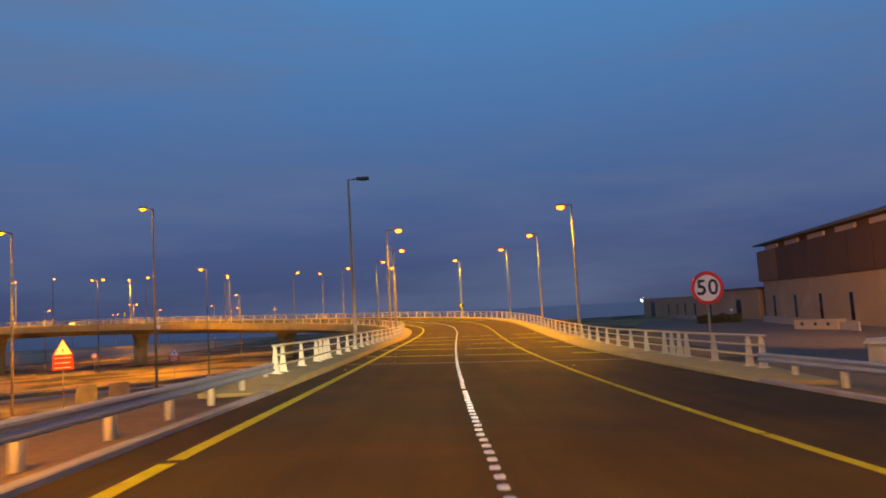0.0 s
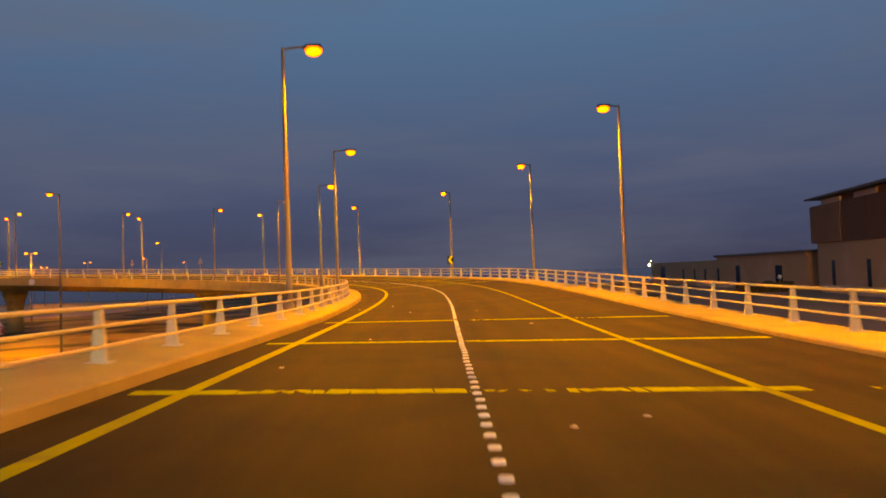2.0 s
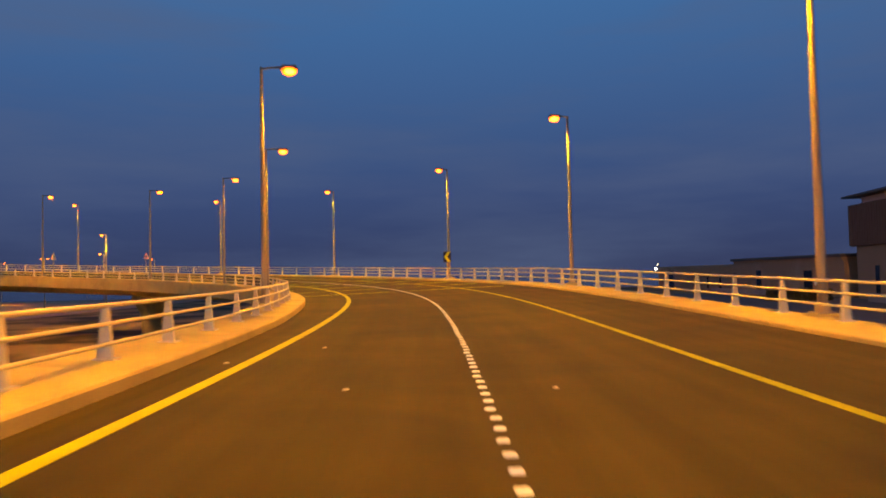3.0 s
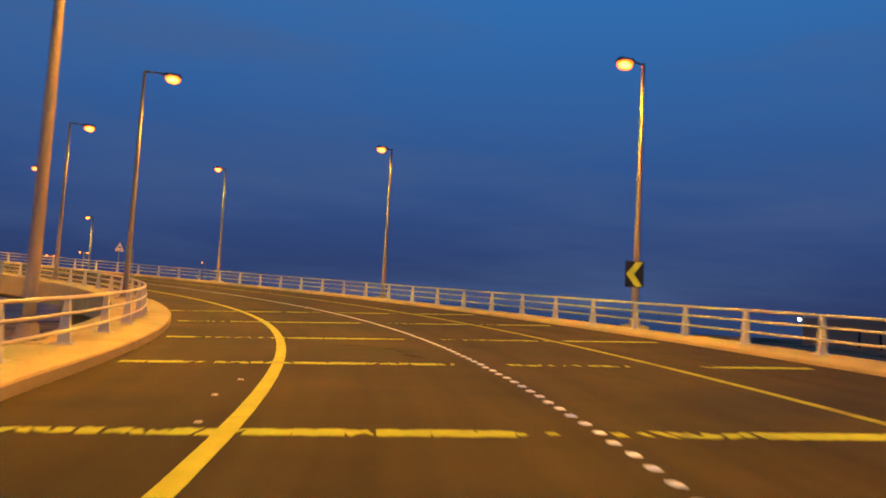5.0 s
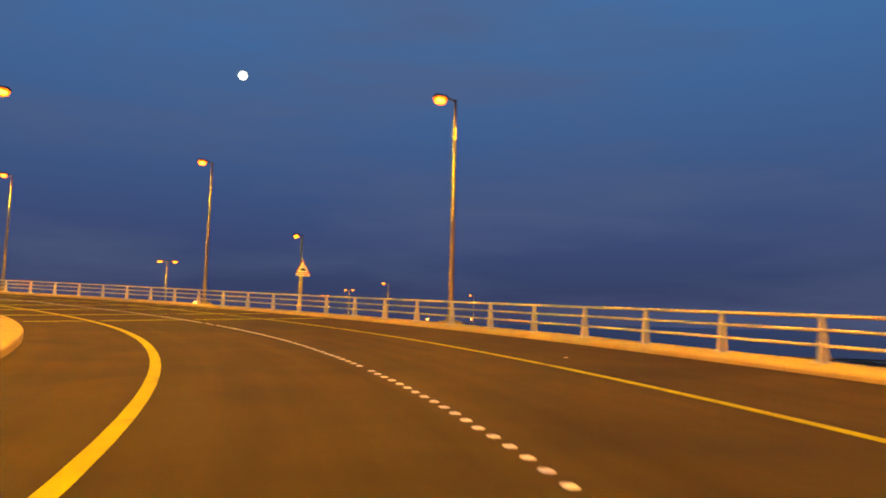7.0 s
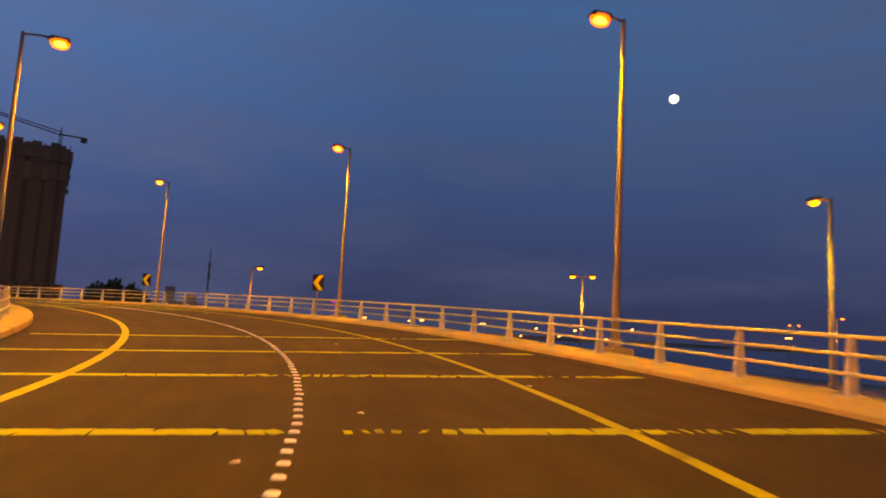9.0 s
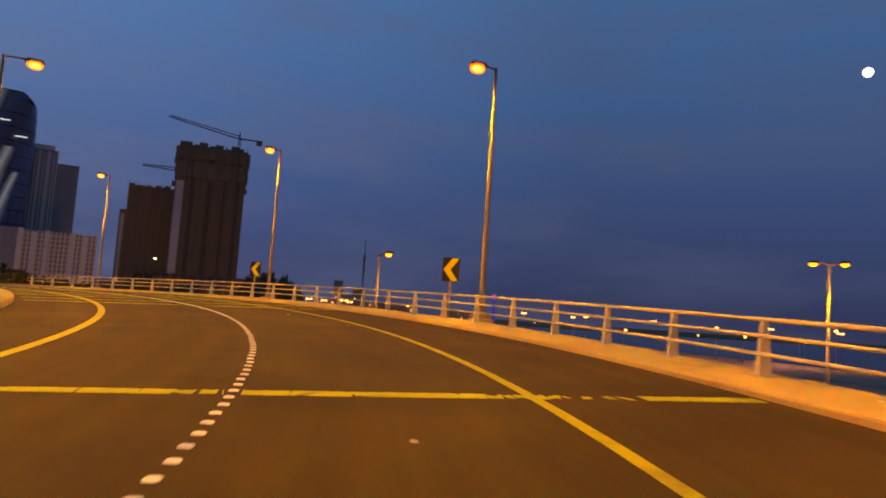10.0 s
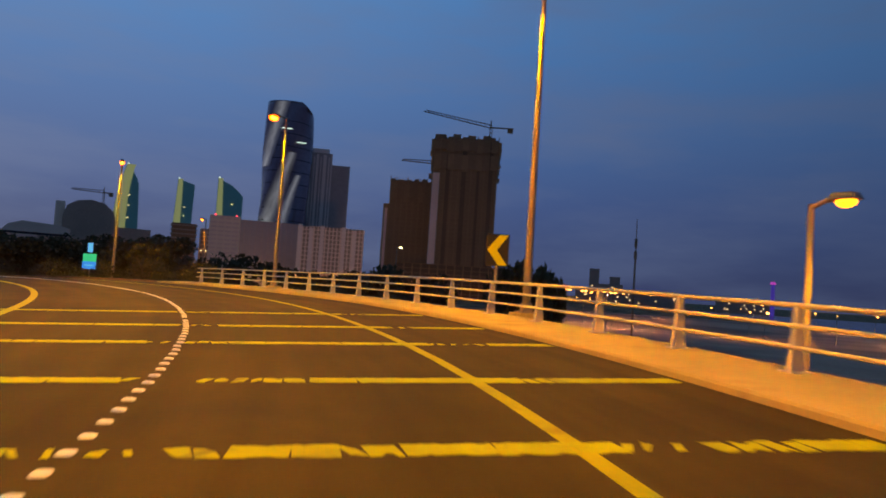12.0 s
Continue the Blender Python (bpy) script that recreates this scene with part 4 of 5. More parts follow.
moon.matrix_basis = pose(-30 + 4200 * math.cos(MOON_AZ) * math.cos(MOON_EL), 140 + 4200 * math.sin(MOON_AZ) * math.cos(MOON_EL), 4200 * math.sin(MOON_EL))
tagged(moon, "bright full moon in the dusk sky", "moon", kind="structure")

# ---- the large building beside the approach ----
BEIGE = material("beige_plaster", (0.31, 0.205, 0.12), 0.85, 0, 0.10, 0.15, 3.0, 0.1, (0.40, 0.28, 0.20), (0.55, 0.8))
BROWN = material("brown_cladding", (0.085, 0.038, 0.014), 0.75, 0, 0.22, 0.25, 3.0, 0.1)
ROOF = material("dark_roof", (0.09, 0.07, 0.06), 0.6, 0, 0.2, 0.2, 3.0, 0.1)
GLASS_DARK = material("dark_window", (0.010, 0.010, 0.014), 0.15, 0, 0.1, 1.0, 5.0, 0)
ALONG = Vector((82.0 - 97.0, 115.0 - 198.0)).normalized()
hall = empty("assembly_hall", Matrix.Translation((97.0, 198.0, GROUND)) @ pose(0, 0, 0, 0, 0, math.degrees(math.atan2(ALONG.y, ALONG.x))), "long beige hall with a brown upper storey and overhanging roof", "building")
# here x runs along the front towards the approach, y points away from the ramp (front at y = 0)
bm = bmesh.new()
box(bm, 3.0, 150, 0, 60, -1.0, 10.75)
part("lower_wall", bm, BEIGE, hall)
bm = bmesh.new()
box(bm, 1.4, 150.5, -0.4, 58, 10.75, 19.3)
part("upper_storey", bm, BROWN, hall, "brown clad upper storey")
LOUVRE = material("grey_louvre", (0.135, 0.085, 0.055), 0.7, 0, 0.15, 0.4, 3.0, 0.1)
for k in range(16):
    bm = bmesh.new()
    box(bm, 1.5 + 1.0 * k, 2.1 + 1.0 * k, -0.75, -0.405, 10.9, 19.2)
    part("louvre", bm, LOUVRE, hall, "upright grey-brown louvre")
for k in range(11):
    bm = bmesh.new()
    box(bm, 28.0 + 11.0 * k, 28.35 + 11.0 * k, -0.48, -0.405, 10.8, 19.2)
    part("cladding_joint", bm, BROWN, hall)
bm = bmesh.new()
prism(bm, [(-0.8, 20.9), (152, 20.9), (152, 21.9), (-0.8, 21.3)], -1.0, 62)
part("roof_slab", bm, ROOF, hall, "thin dark overhanging roof")
bm = bmesh.new()
box(bm, 3.5, 149.0, 1.6, 56, 19.3, 20.9)
part("recess_wall", bm, BROWN, hall, "dark recess under the roof")
# pale tone stands in for the sky showing through gaps under the roof
CLEAR = material("clerestory", (0.40, 0.31, 0.27), 0.35, 0, 0.1, 1, 5, 0)
for k in range(9):
    bm = bmesh.new()
    box(bm, 3.6 + 16.2 * k, 13.0 + 16.2 * k, 1.1, 1.59, 19.5, 20.7)
    part("sky_gap_pane", bm, CLEAR, hall, "pale pane standing in for sky in the gap")
for k in range(8):
    bm = bmesh.new()
    box(bm, 10.3 + 16.2 * k, 11.9 + 16.2 * k, -0.06, 0.3, 1.2, 6.8)
    part("slit_window", bm, GLASS_DARK, hall, "tall dark slit window")
    bm = bmesh.new()
    box(bm, 9.9 + 16.2 * k, 12.3 + 16.2 * k, -0.16, 0.02, 6.8, 7.1)
    part("lintel", bm, BEIGE, hall)
wing = empty("low_wing", Matrix.Translation((97.6, 201.0, GROUND)) @ pose(0, 0, 0, 0, 0, 89.5), "low beige wing with dark slit windows", "building")
bm = bmesh.new()
box(bm, 0, 108, -50, 0, -1.0, 8.0)
part("wall", bm, BEIGE, wing)
bm = bmesh.new()
box(bm, 1, 50, -46, -0.12, 8.0, 8.8)
part("raised_wall", bm, BEIGE, wing)
bm = bmesh.new()
box(bm, 0.5, 50.6, -46.5, 0.5, 8.8, 9.5)
part("roof_slab", bm, ROOF, wing, "dark overhanging roof edge")
for u, wd, z0, z1 in ((13.5, 3.4, 0.5, 6.0), (36.0, 2.6, 0.8, 6.2), (49, 1.4, 1, 5.4), (58.5, 1.4, 1, 5.4), (67, 1.2, 1, 5.4), (76.5, 1.2, 1, 5.4), (96, 5.0, 0.5, 6.6)):
    bm = bmesh.new()
    box(bm, u - wd / 2, u + wd / 2, -0.2, 0.07, z0, z1)
    part("slit_window", bm, GLASS_DARK, wing, "dark slit window")
bm = bmesh.new()
bmesh.ops.create_icosphere(bm, subdivisions=2, radius=0.5)
wl_ = part("wall_light", bm, glowing("cool_light", (0.95, 1.0, 0.95), 5.0), wing, "white wall floodlight", True)
wl_.matrix_basis = pose(109.0, 0.6, 7.4)
LOT_WALL = material("grey_wall", (0.30, 0.26, 0.23), 0.9, 0, 0.2, 0.3, 6.0, 0.2)
LOT = material("lot_surface", (0.13, 0.098, 0.075), 0.9, 0, 0.25, 0.1, 4.0, 0.2)
bm = bmesh.new()
for x, y in ((42, -20), (75, 10), (94, 190), (80, 250), (60, 200), (38, 100)):
    bm.verts.new((x, y, GROUND + 0.22))
bm.faces.new(bm.verts)
tagged(part("car_park", bm, LOT), "grey empty car park before the hall", "car park", kind="structure")
for x0, y0, x1, y1, h in ((88, 180, 74, 118, 1.6), (92, 203, 91, 250, 1.3)):
    bm = bmesh.new()
    ln = math.hypot(x1 - x0, y1 - y0)
    box(bm, 0, ln, -0.15, 0.15, 0, h, 1.0, 0.04)
    w_ = part("boundary_wall", bm, LOT_WALL)
    w_.matrix_basis = pose(x0, y0, GROUND + 0.2, 0, 0, math.degrees(math.atan2(y1 - y0, x1 - x0)))
    tagged(w_, "low pale boundary wall before the hall", "wall", "low walls", "structure")

# a low white cabin on the car park
CABIN_PAINT = material("cabin_paint", (0.27, 0.22, 0.18), 0.7, 0, 0.12, 0.6, 8.0, 0.1)
cabin = empty("site_cabin", pose(73.7, 136.0, GROUND + 0.2, 0, 0, -75), "low white cabin with small dark openings", "cabin")
bm = bmesh.new()
box(bm, -0.5, 9.5, -1.2, 1.2, 0, 1.75, 1.0, 0.04)
part("body", bm, CABIN_PAINT, cabin)
bm = bmesh.new()
box(bm, -0.62, 9.62, -1.32, 1.32, 1.75, 1.87, 1.0, 0.02)
part("roof", bm, LOT_WALL, cabin, "thin grey roof")
for x in (1.2, 4.4, 7.4):
    bm = bmesh.new()
    box(bm, x, x + 0.7, -1.24, -1.205, 0.75, 1.35)
    part("opening", bm, BLACK, cabin, "small dark opening")
# ---- the skyline ----
GLASS_BLUE = material("blue_glass_skin", (0.20, 0.15, 0.18), 0.2, 0.6, 0.25, 0.02, 0.25, 0.05)
PALE_GLASS = material("pale_glass", (0.40, 0.31, 0.30), 0.35, 0.1, 0.15, 0.02, 0.3, 0.02)
DUSK_GLASS = material("dusk_glass", (0.50, 0.34, 0.29), 0.4, 0.1, 0.2, 0.03, 0.3, 0.02)
BAND = material("pale_band", (0.92, 0.70, 0.60), 0.4, 0, 0.12, 0.02, 0.3, 0.02)
RAW = material("raw_concrete_dark", (0.36, 0.20, 0.095), 0.95, 0, 0.25, 0.03, 0.4, 0.1)
CORE = material("dark_core", (0.31, 0.172, 0.085), 0.95, 0, 0.2, 0.03, 0.4, 0.0)
GREY_TOWER = material("grey_tower", (0.86, 0.56, 0.42), 0.6, 0, 0.12, 0.03, 0.4, 0.02)
WHITE_WALL = material("white_wall", (0.95, 0.66, 0.47), 0.7, 0, 0.12, 0.03, 0.4, 0.02)
TEAL = material("teal_glass", (0.24, 0.50, 0.40), 0.3, 0, 0.15, 0.02, 0.4, 0.02)
# floodlighting on the sail towers, painted as a glow of the skin
GREEN_SKIN = glowing("floodlit_green_glow", (0.50, 0.53, 0.22), 0.30)
DARK_MASS = material("dark_facade", (0.46, 0.29, 0.21), 0.8, 0, 0.2, 0.03, 0.4, 0.05)
WARM_WIN = glowing("warm_window", (1.0, 0.72, 0.38), 1.4)
COOL_WIN = glowing("cool_window", (0.75, 0.95, 0.85), 1.0)
RED_LAMP = glowing("red_lamp", (1.0, 0.05, 0.08), 3.0)
EYE = Vector((-68.0, 155.0))


def tower_at(name, x, y, label, category="building", group=""):
    """An empty at the foot of a far building; its y axis points away from the ramp's end."""
    d = Vector((x, y)) - EYE
    return empty(name, pose(x, y, GROUND, 0, 0, math.degrees(math.atan2(d.y, d.x)) - 90), label, category, group)


# the twisted tower: a rounded block that turns as it rises
tw = tower_at("twisted_tower", -885, -80, "twisting dark blue glass tower with a painted spiral sheen", group="towers on the skyline")
H, LEV, SIDES = 211.0, 44, 40


def tw_plan(u, grow, sides):
    """The outline of the tower at the part u of its height."""
    turn = radians(-70 + 150 * u)
    r = 28.5 - 1.5 * math.sin(math.pi * u) + grow
    out = []
    for i in range(sides):
        a = 2 * math.pi * i / sides
        c, s = math.cos(a), math.sin(a)
        q = r / (abs(c) ** 2.7 + abs(s) ** 2.7) ** (1 / 2.7)
        x, y = q * c, q * s * 0.92
        out.append((x * math.cos(turn) - y * math.sin(turn), x * math.sin(turn) + y * math.cos(turn)))
    return out


def tw_top(x):
    """The crown falls away towards one corner."""
    return H - 11.0 * max(0.0, x / 28.5 - 0.45) / 0.55


bm = bmesh.new()
rings = []
for k in range(LEV + 1):
    rings.append([bm.verts.new((x, y, min(H * k / LEV, tw_top(x) - 0.02 * (LEV - k)))) for x, y in tw_plan(k / LEV, 0.0, SIDES)])
for a, b in zip(rings, rings[1:]):
    for i in range(SIDES):
        bm.faces.new((a[i], a[(i + 1) % SIDES], b[(i + 1) % SIDES], b[i]))
bm.faces.new(rings[-1])
part("glass_skin", bm, GLASS_BLUE, tw, smooth=True)
# dark floor lines round the skin
for k in range(6, 42, 3):
    bm = bmesh.new()
    lo_, hi_ = ([bm.verts.new((x, y, H * k / LEV + dz)) for x, y in tw_plan(k / LEV, 0.25, SIDES)] for dz in (0.0, 0.7))
    for i in range(SIDES):
        bm.faces.new((lo_[i], lo_[(i + 1) % SIDES], hi_[(i + 1) % SIDES], hi_[i]))
    part("floor_line", bm, GLASS_DARK, tw)


def tw_front(u, c):
    """A point on the side towards the ramp's end, c from -1 to 1 across it."""
    plan = tw_plan(u, 0.5, 240)
    wide = max(abs(x) for x, y in plan)
    x, y = min((q for q in plan if q[1] < 4.0), key=lambda q: abs(q[0] - c * wide))
    return x, y, H * u


# sky sheen painted as glowing bands that wind round and fade at the edges
SPIRAL = bpy.data.materials.new("sheen_spiral")
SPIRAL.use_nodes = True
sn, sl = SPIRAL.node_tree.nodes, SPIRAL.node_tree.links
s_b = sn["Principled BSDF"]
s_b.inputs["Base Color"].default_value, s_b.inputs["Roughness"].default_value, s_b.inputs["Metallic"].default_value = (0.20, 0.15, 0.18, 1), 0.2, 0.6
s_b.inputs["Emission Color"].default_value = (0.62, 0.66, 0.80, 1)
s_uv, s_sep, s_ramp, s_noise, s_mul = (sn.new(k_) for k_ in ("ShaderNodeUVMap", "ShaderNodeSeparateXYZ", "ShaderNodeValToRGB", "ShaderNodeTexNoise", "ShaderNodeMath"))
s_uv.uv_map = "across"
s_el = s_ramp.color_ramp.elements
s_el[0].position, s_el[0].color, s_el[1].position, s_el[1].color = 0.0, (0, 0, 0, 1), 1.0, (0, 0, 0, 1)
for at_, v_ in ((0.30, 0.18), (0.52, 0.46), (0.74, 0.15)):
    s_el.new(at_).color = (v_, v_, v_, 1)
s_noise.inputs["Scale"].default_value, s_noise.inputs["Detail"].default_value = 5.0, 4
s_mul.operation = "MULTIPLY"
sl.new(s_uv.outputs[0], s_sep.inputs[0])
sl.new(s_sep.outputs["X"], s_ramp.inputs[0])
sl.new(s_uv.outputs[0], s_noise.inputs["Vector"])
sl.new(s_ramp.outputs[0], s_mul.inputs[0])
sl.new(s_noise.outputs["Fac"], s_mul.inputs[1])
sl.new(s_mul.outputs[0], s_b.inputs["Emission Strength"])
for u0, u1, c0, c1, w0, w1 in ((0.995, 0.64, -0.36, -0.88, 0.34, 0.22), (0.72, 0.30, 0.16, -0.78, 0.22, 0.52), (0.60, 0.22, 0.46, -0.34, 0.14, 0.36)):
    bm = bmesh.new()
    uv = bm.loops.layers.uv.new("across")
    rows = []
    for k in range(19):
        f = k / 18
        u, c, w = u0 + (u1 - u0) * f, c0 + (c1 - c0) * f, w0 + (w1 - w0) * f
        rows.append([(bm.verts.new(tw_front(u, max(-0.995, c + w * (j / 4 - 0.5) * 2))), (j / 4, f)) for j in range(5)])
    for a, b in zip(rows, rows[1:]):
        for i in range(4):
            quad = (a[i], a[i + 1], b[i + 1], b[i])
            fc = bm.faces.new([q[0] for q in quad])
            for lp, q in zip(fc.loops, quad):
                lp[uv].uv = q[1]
    part("sheen_band", bm, SPIRAL, tw, "pale sky sheen painted as a spiral glow", smooth=True)
for zz, xa, xb in ((178.0, -9.0, 3.0), (163.0, 9.0, 20.0)):
    bm = bmesh.new()
    box(bm, xa, xb, -29.6, -29.0, zz, zz + 1.0)
    part("lit_window", bm, COOL_WIN, tw, "lit window strip")


def storey_building(ob, w, d, h, floor_h, wall, slab, cols=0, inset=0.6, slab_h=0.8):
    """A core with a proud slab at each floor and columns between them."""
    bm = bmesh.new()
    box(bm, -w / 2 + inset, w / 2 - inset, inset, d - inset, 0, h)
    part("core", bm, wall, ob)
    bm = bmesh.new()
    box(bm, -w / 2, w / 2, 0, d, 0, slab_h)
    me = mesh_of("floor_slab", bm, slab)
    n = int(h / floor_h)
    for k in range(1, n + 1):
        s_ = new("floor_slab", me)
        s_.parent = ob
        s_.matrix_basis = pose(0, 0, k * floor_h - slab_h + 0.05)
    if cols:
        bm = bmesh.new()
        box(bm, -0.55, 0.55, 0, 0.5, 0, h)
        mc = mesh_of("column", bm, slab)
        for k in range(cols):
            c_ = new("column", mc)
            c_.parent = ob
            c_.matrix_basis = pose(-w / 2 + 0.8 + (w - 1.6) * k / (cols - 1), 0.25, 0)


con = tower_at("unfinished_tower", -688, 137, "unfinished dark concrete tower block with open floors", group="unfinished towers")
storey_building(con, 58, 40, 142, 3.9, CORE, RAW, 11, 0.5, 0.35)
bm = bmesh.new()
box(bm, -28.4, -22.2, -0.9, 0.2, 0, 110)
part("hoist_shaft", bm, GREY_TOWER, con, "paler concrete hoist shaft")
rt = random.Random(9)
# darker tone and strips stand in for the shade within open bays
SHADOWED = material("bay_shade", (0.20, 0.115, 0.06), 0.95, 0, 0.2, 0.03, 0.4, 0.0)
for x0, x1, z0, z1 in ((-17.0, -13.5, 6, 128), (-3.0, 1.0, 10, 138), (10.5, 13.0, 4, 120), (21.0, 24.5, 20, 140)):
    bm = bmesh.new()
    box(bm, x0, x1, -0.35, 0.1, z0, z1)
    part("bay_shade", bm, SHADOWED, con, "dark strip for the shade in an open bay")
for k in range(22):
    bm = bmesh.new()
    x = -28 + 56 * k / 21 + rt.uniform(-0.8, 0.8)
    y = rt.uniform(1, 36)
    box(bm, x - 0.35, x + 0.35, y - 0.35, y + 0.35, 141, 141 + rt.uniform(2.0, 6.5))
    part("starter_column", bm, RAW, con)
for k in range(9):
    bm = bmesh.new()
    x = -28.5 + 6.2 * k + rt.uniform(-1, 1)
    box(bm, x, x + rt.uniform(2.5, 6.0), 0.5, rt.uniform(6, 30), 141.5, 141.5 + rt.uniform(0.8, 3.4))
    part("formwork", bm, CORE, con)
for z in (106, 118, 126, 133):
    for sx in (-1, 1):
        bm = bmesh.new()
        x0, x1 = sorted((sx * 28.5, sx * rt.uniform(30.5, 32.5)))
        box(bm, x0, x1, 1, rt.uniform(8, 20), z, z + rt.uniform(1.0, 4.0))
        part("safety_screen", bm, RAW, con)


def tower_crane(ob, h, jib, back, rise):
    """A lattice mast, jib and counter jib; jib to -x."""
    cr = empty("tower_crane", ob, "dark lattice tower crane with a long jib", "crane", "cranes on the skyline")
    bm = bmesh.new()
    for sx in (-1, 1):
        for sy in (-1, 1):
            tube(bm, [(sx, sy, 0), (sx, sy, h)], 0.3, 5)
    z = 0.0
    while z < h - 2:
        tube(bm, [(-1, -1, z), (1, -1, z + 2)], 0.2, 4)
        tube(bm, [(1, -1, z + 2), (-1, -1, z + 4)], 0.2, 4)
        tube(bm, [(-1, 1, z), (1, 1, z + 2)], 0.2, 4)
        z += 4
    part("mast", bm, CORE, cr)
    bm = bmesh.new()
    tube(bm, [(0, 0, h), (-jib, 0, h + rise)], 0.5, 5)
    tube(bm, [(0, 0, h + 3.0), (-jib * 0.97, 0, h + rise + 1.2)], 0.4, 5)
    for k in range(int(jib / 4)):
        t0, t1 = k * 4 / jib, (k * 4 + 2) / jib
        tube(bm, [(-jib * t0, 0, h + rise * t0), (-jib * t1, 0, h + 3.0 + (rise - 1.8) * t1)], 0.22, 4)
    part("jib", bm, CORE, cr)
    bm = bmesh.new()
    tube(bm, [(0, 0, h + 0.5), (back, 0, h + 0.5)], 0.7, 5)
    box(bm, back - 5, back, -1.2, 1.2, h - 3.5, h + 0.3)
    part("counter_jib", bm, CORE, cr)
    bm = bmesh.new()
    tube(bm, [(0, 0, h), (0, 0, h + 7)], [0.9, 0.3], 5)
    part("cat_head", bm, CORE, cr)
    return cr


tower_crane(con.matrix_basis @ pose(21, 10, 142, 0, 0, 0), 13, 62, 20, 12)
tower_crane(con.matrix_basis @ pose(-27, 25, 116, 0, 0, 25), 6, 34, 8, -1)
for z0, z1, out in ((112, 128, 1.4), (129, 140, 2.2)):
    for sx in (-1, 1):
        bm = bmesh.new()
        x0, x1 = sorted((sx * 29.02, sx * (29.0 + out)))
        box(bm, x0, x1, -1.2, 30, z0, z1)
        part("climbing_screen", bm, RAW, con)
    for k in range(9):
        bm = bmesh.new()
        box(bm, -28.5 + 6.35 * k, -23.2 + 6.35 * k, -1.0 - 0.3 * (k % 2), -0.1, z0 + rt.uniform(0, 3), z1 - rt.uniform(0, 2))
        part("climbing_screen", bm, CORE if k % 2 else RAW, con)
for k in range(4):
    bm = bmesh.new()
    box(bm, -26 + 13.5 * k, -19 + 13.5 * k, 4, 5, 142, 142.5 + rt.uniform(2.5, 4.0))
    part("parapet_form", bm, RAW, con)
con2 = tower_at("unfinished_tower", -705, 88, "lower unfinished dark concrete tower block", group="unfinished towers")
storey_building(con2, 38, 34, 104, 3.9, CORE, RAW, 8, 0.5, 0.35)
bm = bmesh.new()
box(bm, -24, -18.5, 3, 30, 0, 82)
part("side_shaft", bm, RAW, con2)
bm = bmesh.new()
box(bm, -22.5, -20.0, 2.2, 3.05, 0, 78)
part("hoist_shaft", bm, GREY_TOWER, con2, "paler concrete hoist shaft")
for k in range(13):
    bm = bmesh.new()
    x = -18 + 36 * k / 12 + rt.uniform(-0.6, 0.6)
    box(bm, x - 0.35, x + 0.35, 2, 2.7, 103, 103 + rt.uniform(2.0, 5.0))
    part("starter_column", bm, RAW, con2)
for k in range(5):
    bm = bmesh.new()
    x = -18.5 + 7.2 * k + rt.uniform(-1, 1)
    box(bm, x, x + rt.uniform(3.0, 5.5), 0.5, rt.uniform(6, 20), 103.5, 103.5 + rt.uniform(0.8, 2.6))
    part("formwork", bm, CORE, con2)
for k in range(6):
    bm = bmesh.new()
    box(bm, -18.8 + 6.4 * k, -14.0 + 6.4 * k, -0.9 - 0.25 * (k % 2), -0.1, 84 + rt.uniform(0, 4), 99 + rt.uniform(0, 4))
    part("climbing_screen", bm, CORE if k % 2 else RAW, con2)
pod = tower_at("podium_block", -664, 127, "low dark unfinished podium under the towers")
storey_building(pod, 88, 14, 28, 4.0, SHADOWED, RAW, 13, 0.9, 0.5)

grey = tower_at("grey_tower", -946, -44, "grey residential tower with a darker glass side", group="towers on the skyline")
bm = bmesh.new()
box(bm, -26, 4, 0, 30, 0, 168)
part("pale_shaft", bm, DUSK_GLASS, grey)
bm = bmesh.new()
box(bm, 4, 27, 2, 28, 0, 154)
part("glass_shaft", bm, DUSK_GLASS, grey, "dark glass shaft")
bm = bmesh.new()
box(bm, -22, 0, 4, 20, 168, 174)
part("crown", bm, BAND, grey)
for k, (xa, xb) in enumerate(((-26.2, -21.5), (-19.0, -17.6), (-15.8, -13.0), (-10.5, -9.4), (-7.2, -3.0), (-0.6, 1.0), (2.6, 4.2))):
    bm = bmesh.new()
    box(bm, xa, xb, -0.6, 0.1, 0, 166 - 3 * (k % 2))
    part("rib", bm, BAND, grey, "pale upright stripe")
slab_b = tower_at("glass_block", -661, -27, "broad dark glass block with pale ends")
bm = bmesh.new()
box(bm, -25, 25, 0, 30, 0, 55)
part("glass_wall", bm, PALE_GLASS, slab_b)
for k in range(11):
    bm = bmesh.new()
    box(bm, -25 + 5 * k - 0.15, -25 + 5 * k + 0.15, -0.2, 0.02, 0, 55)
    part("mullion", bm, DUSK_GLASS, slab_b)
wb = tower_at("pale_block", -649, -61, "pale apartment block with rows of balconies")
storey_building(wb, 25, 26, 57, 3.6, GREY_TOWER, WHITE_WALL, 5, 0.3, 2.2)
sb_ = tower_at("striped_block", -616, 37, "pale apartment block with upright stripes")
storey_building(sb_, 52, 26, 50, 3.4, DARK_MASS, WHITE_WALL, 18, 0.5, 0.7)
for k in (0, 1, 2, 4, 5):
    bm = bmesh.new()
    box(bm, -25.5 + 8.4 * k, -22.3 + 8.4 * k, -1.2, 0.0, 0, 51 - 2 * (k % 2))
    part("stair_fin", bm, BAND, sb_, "pale stair tower")
eb = tower_at("apartment_block", -640, -92, "dark storeyed block with open decks")
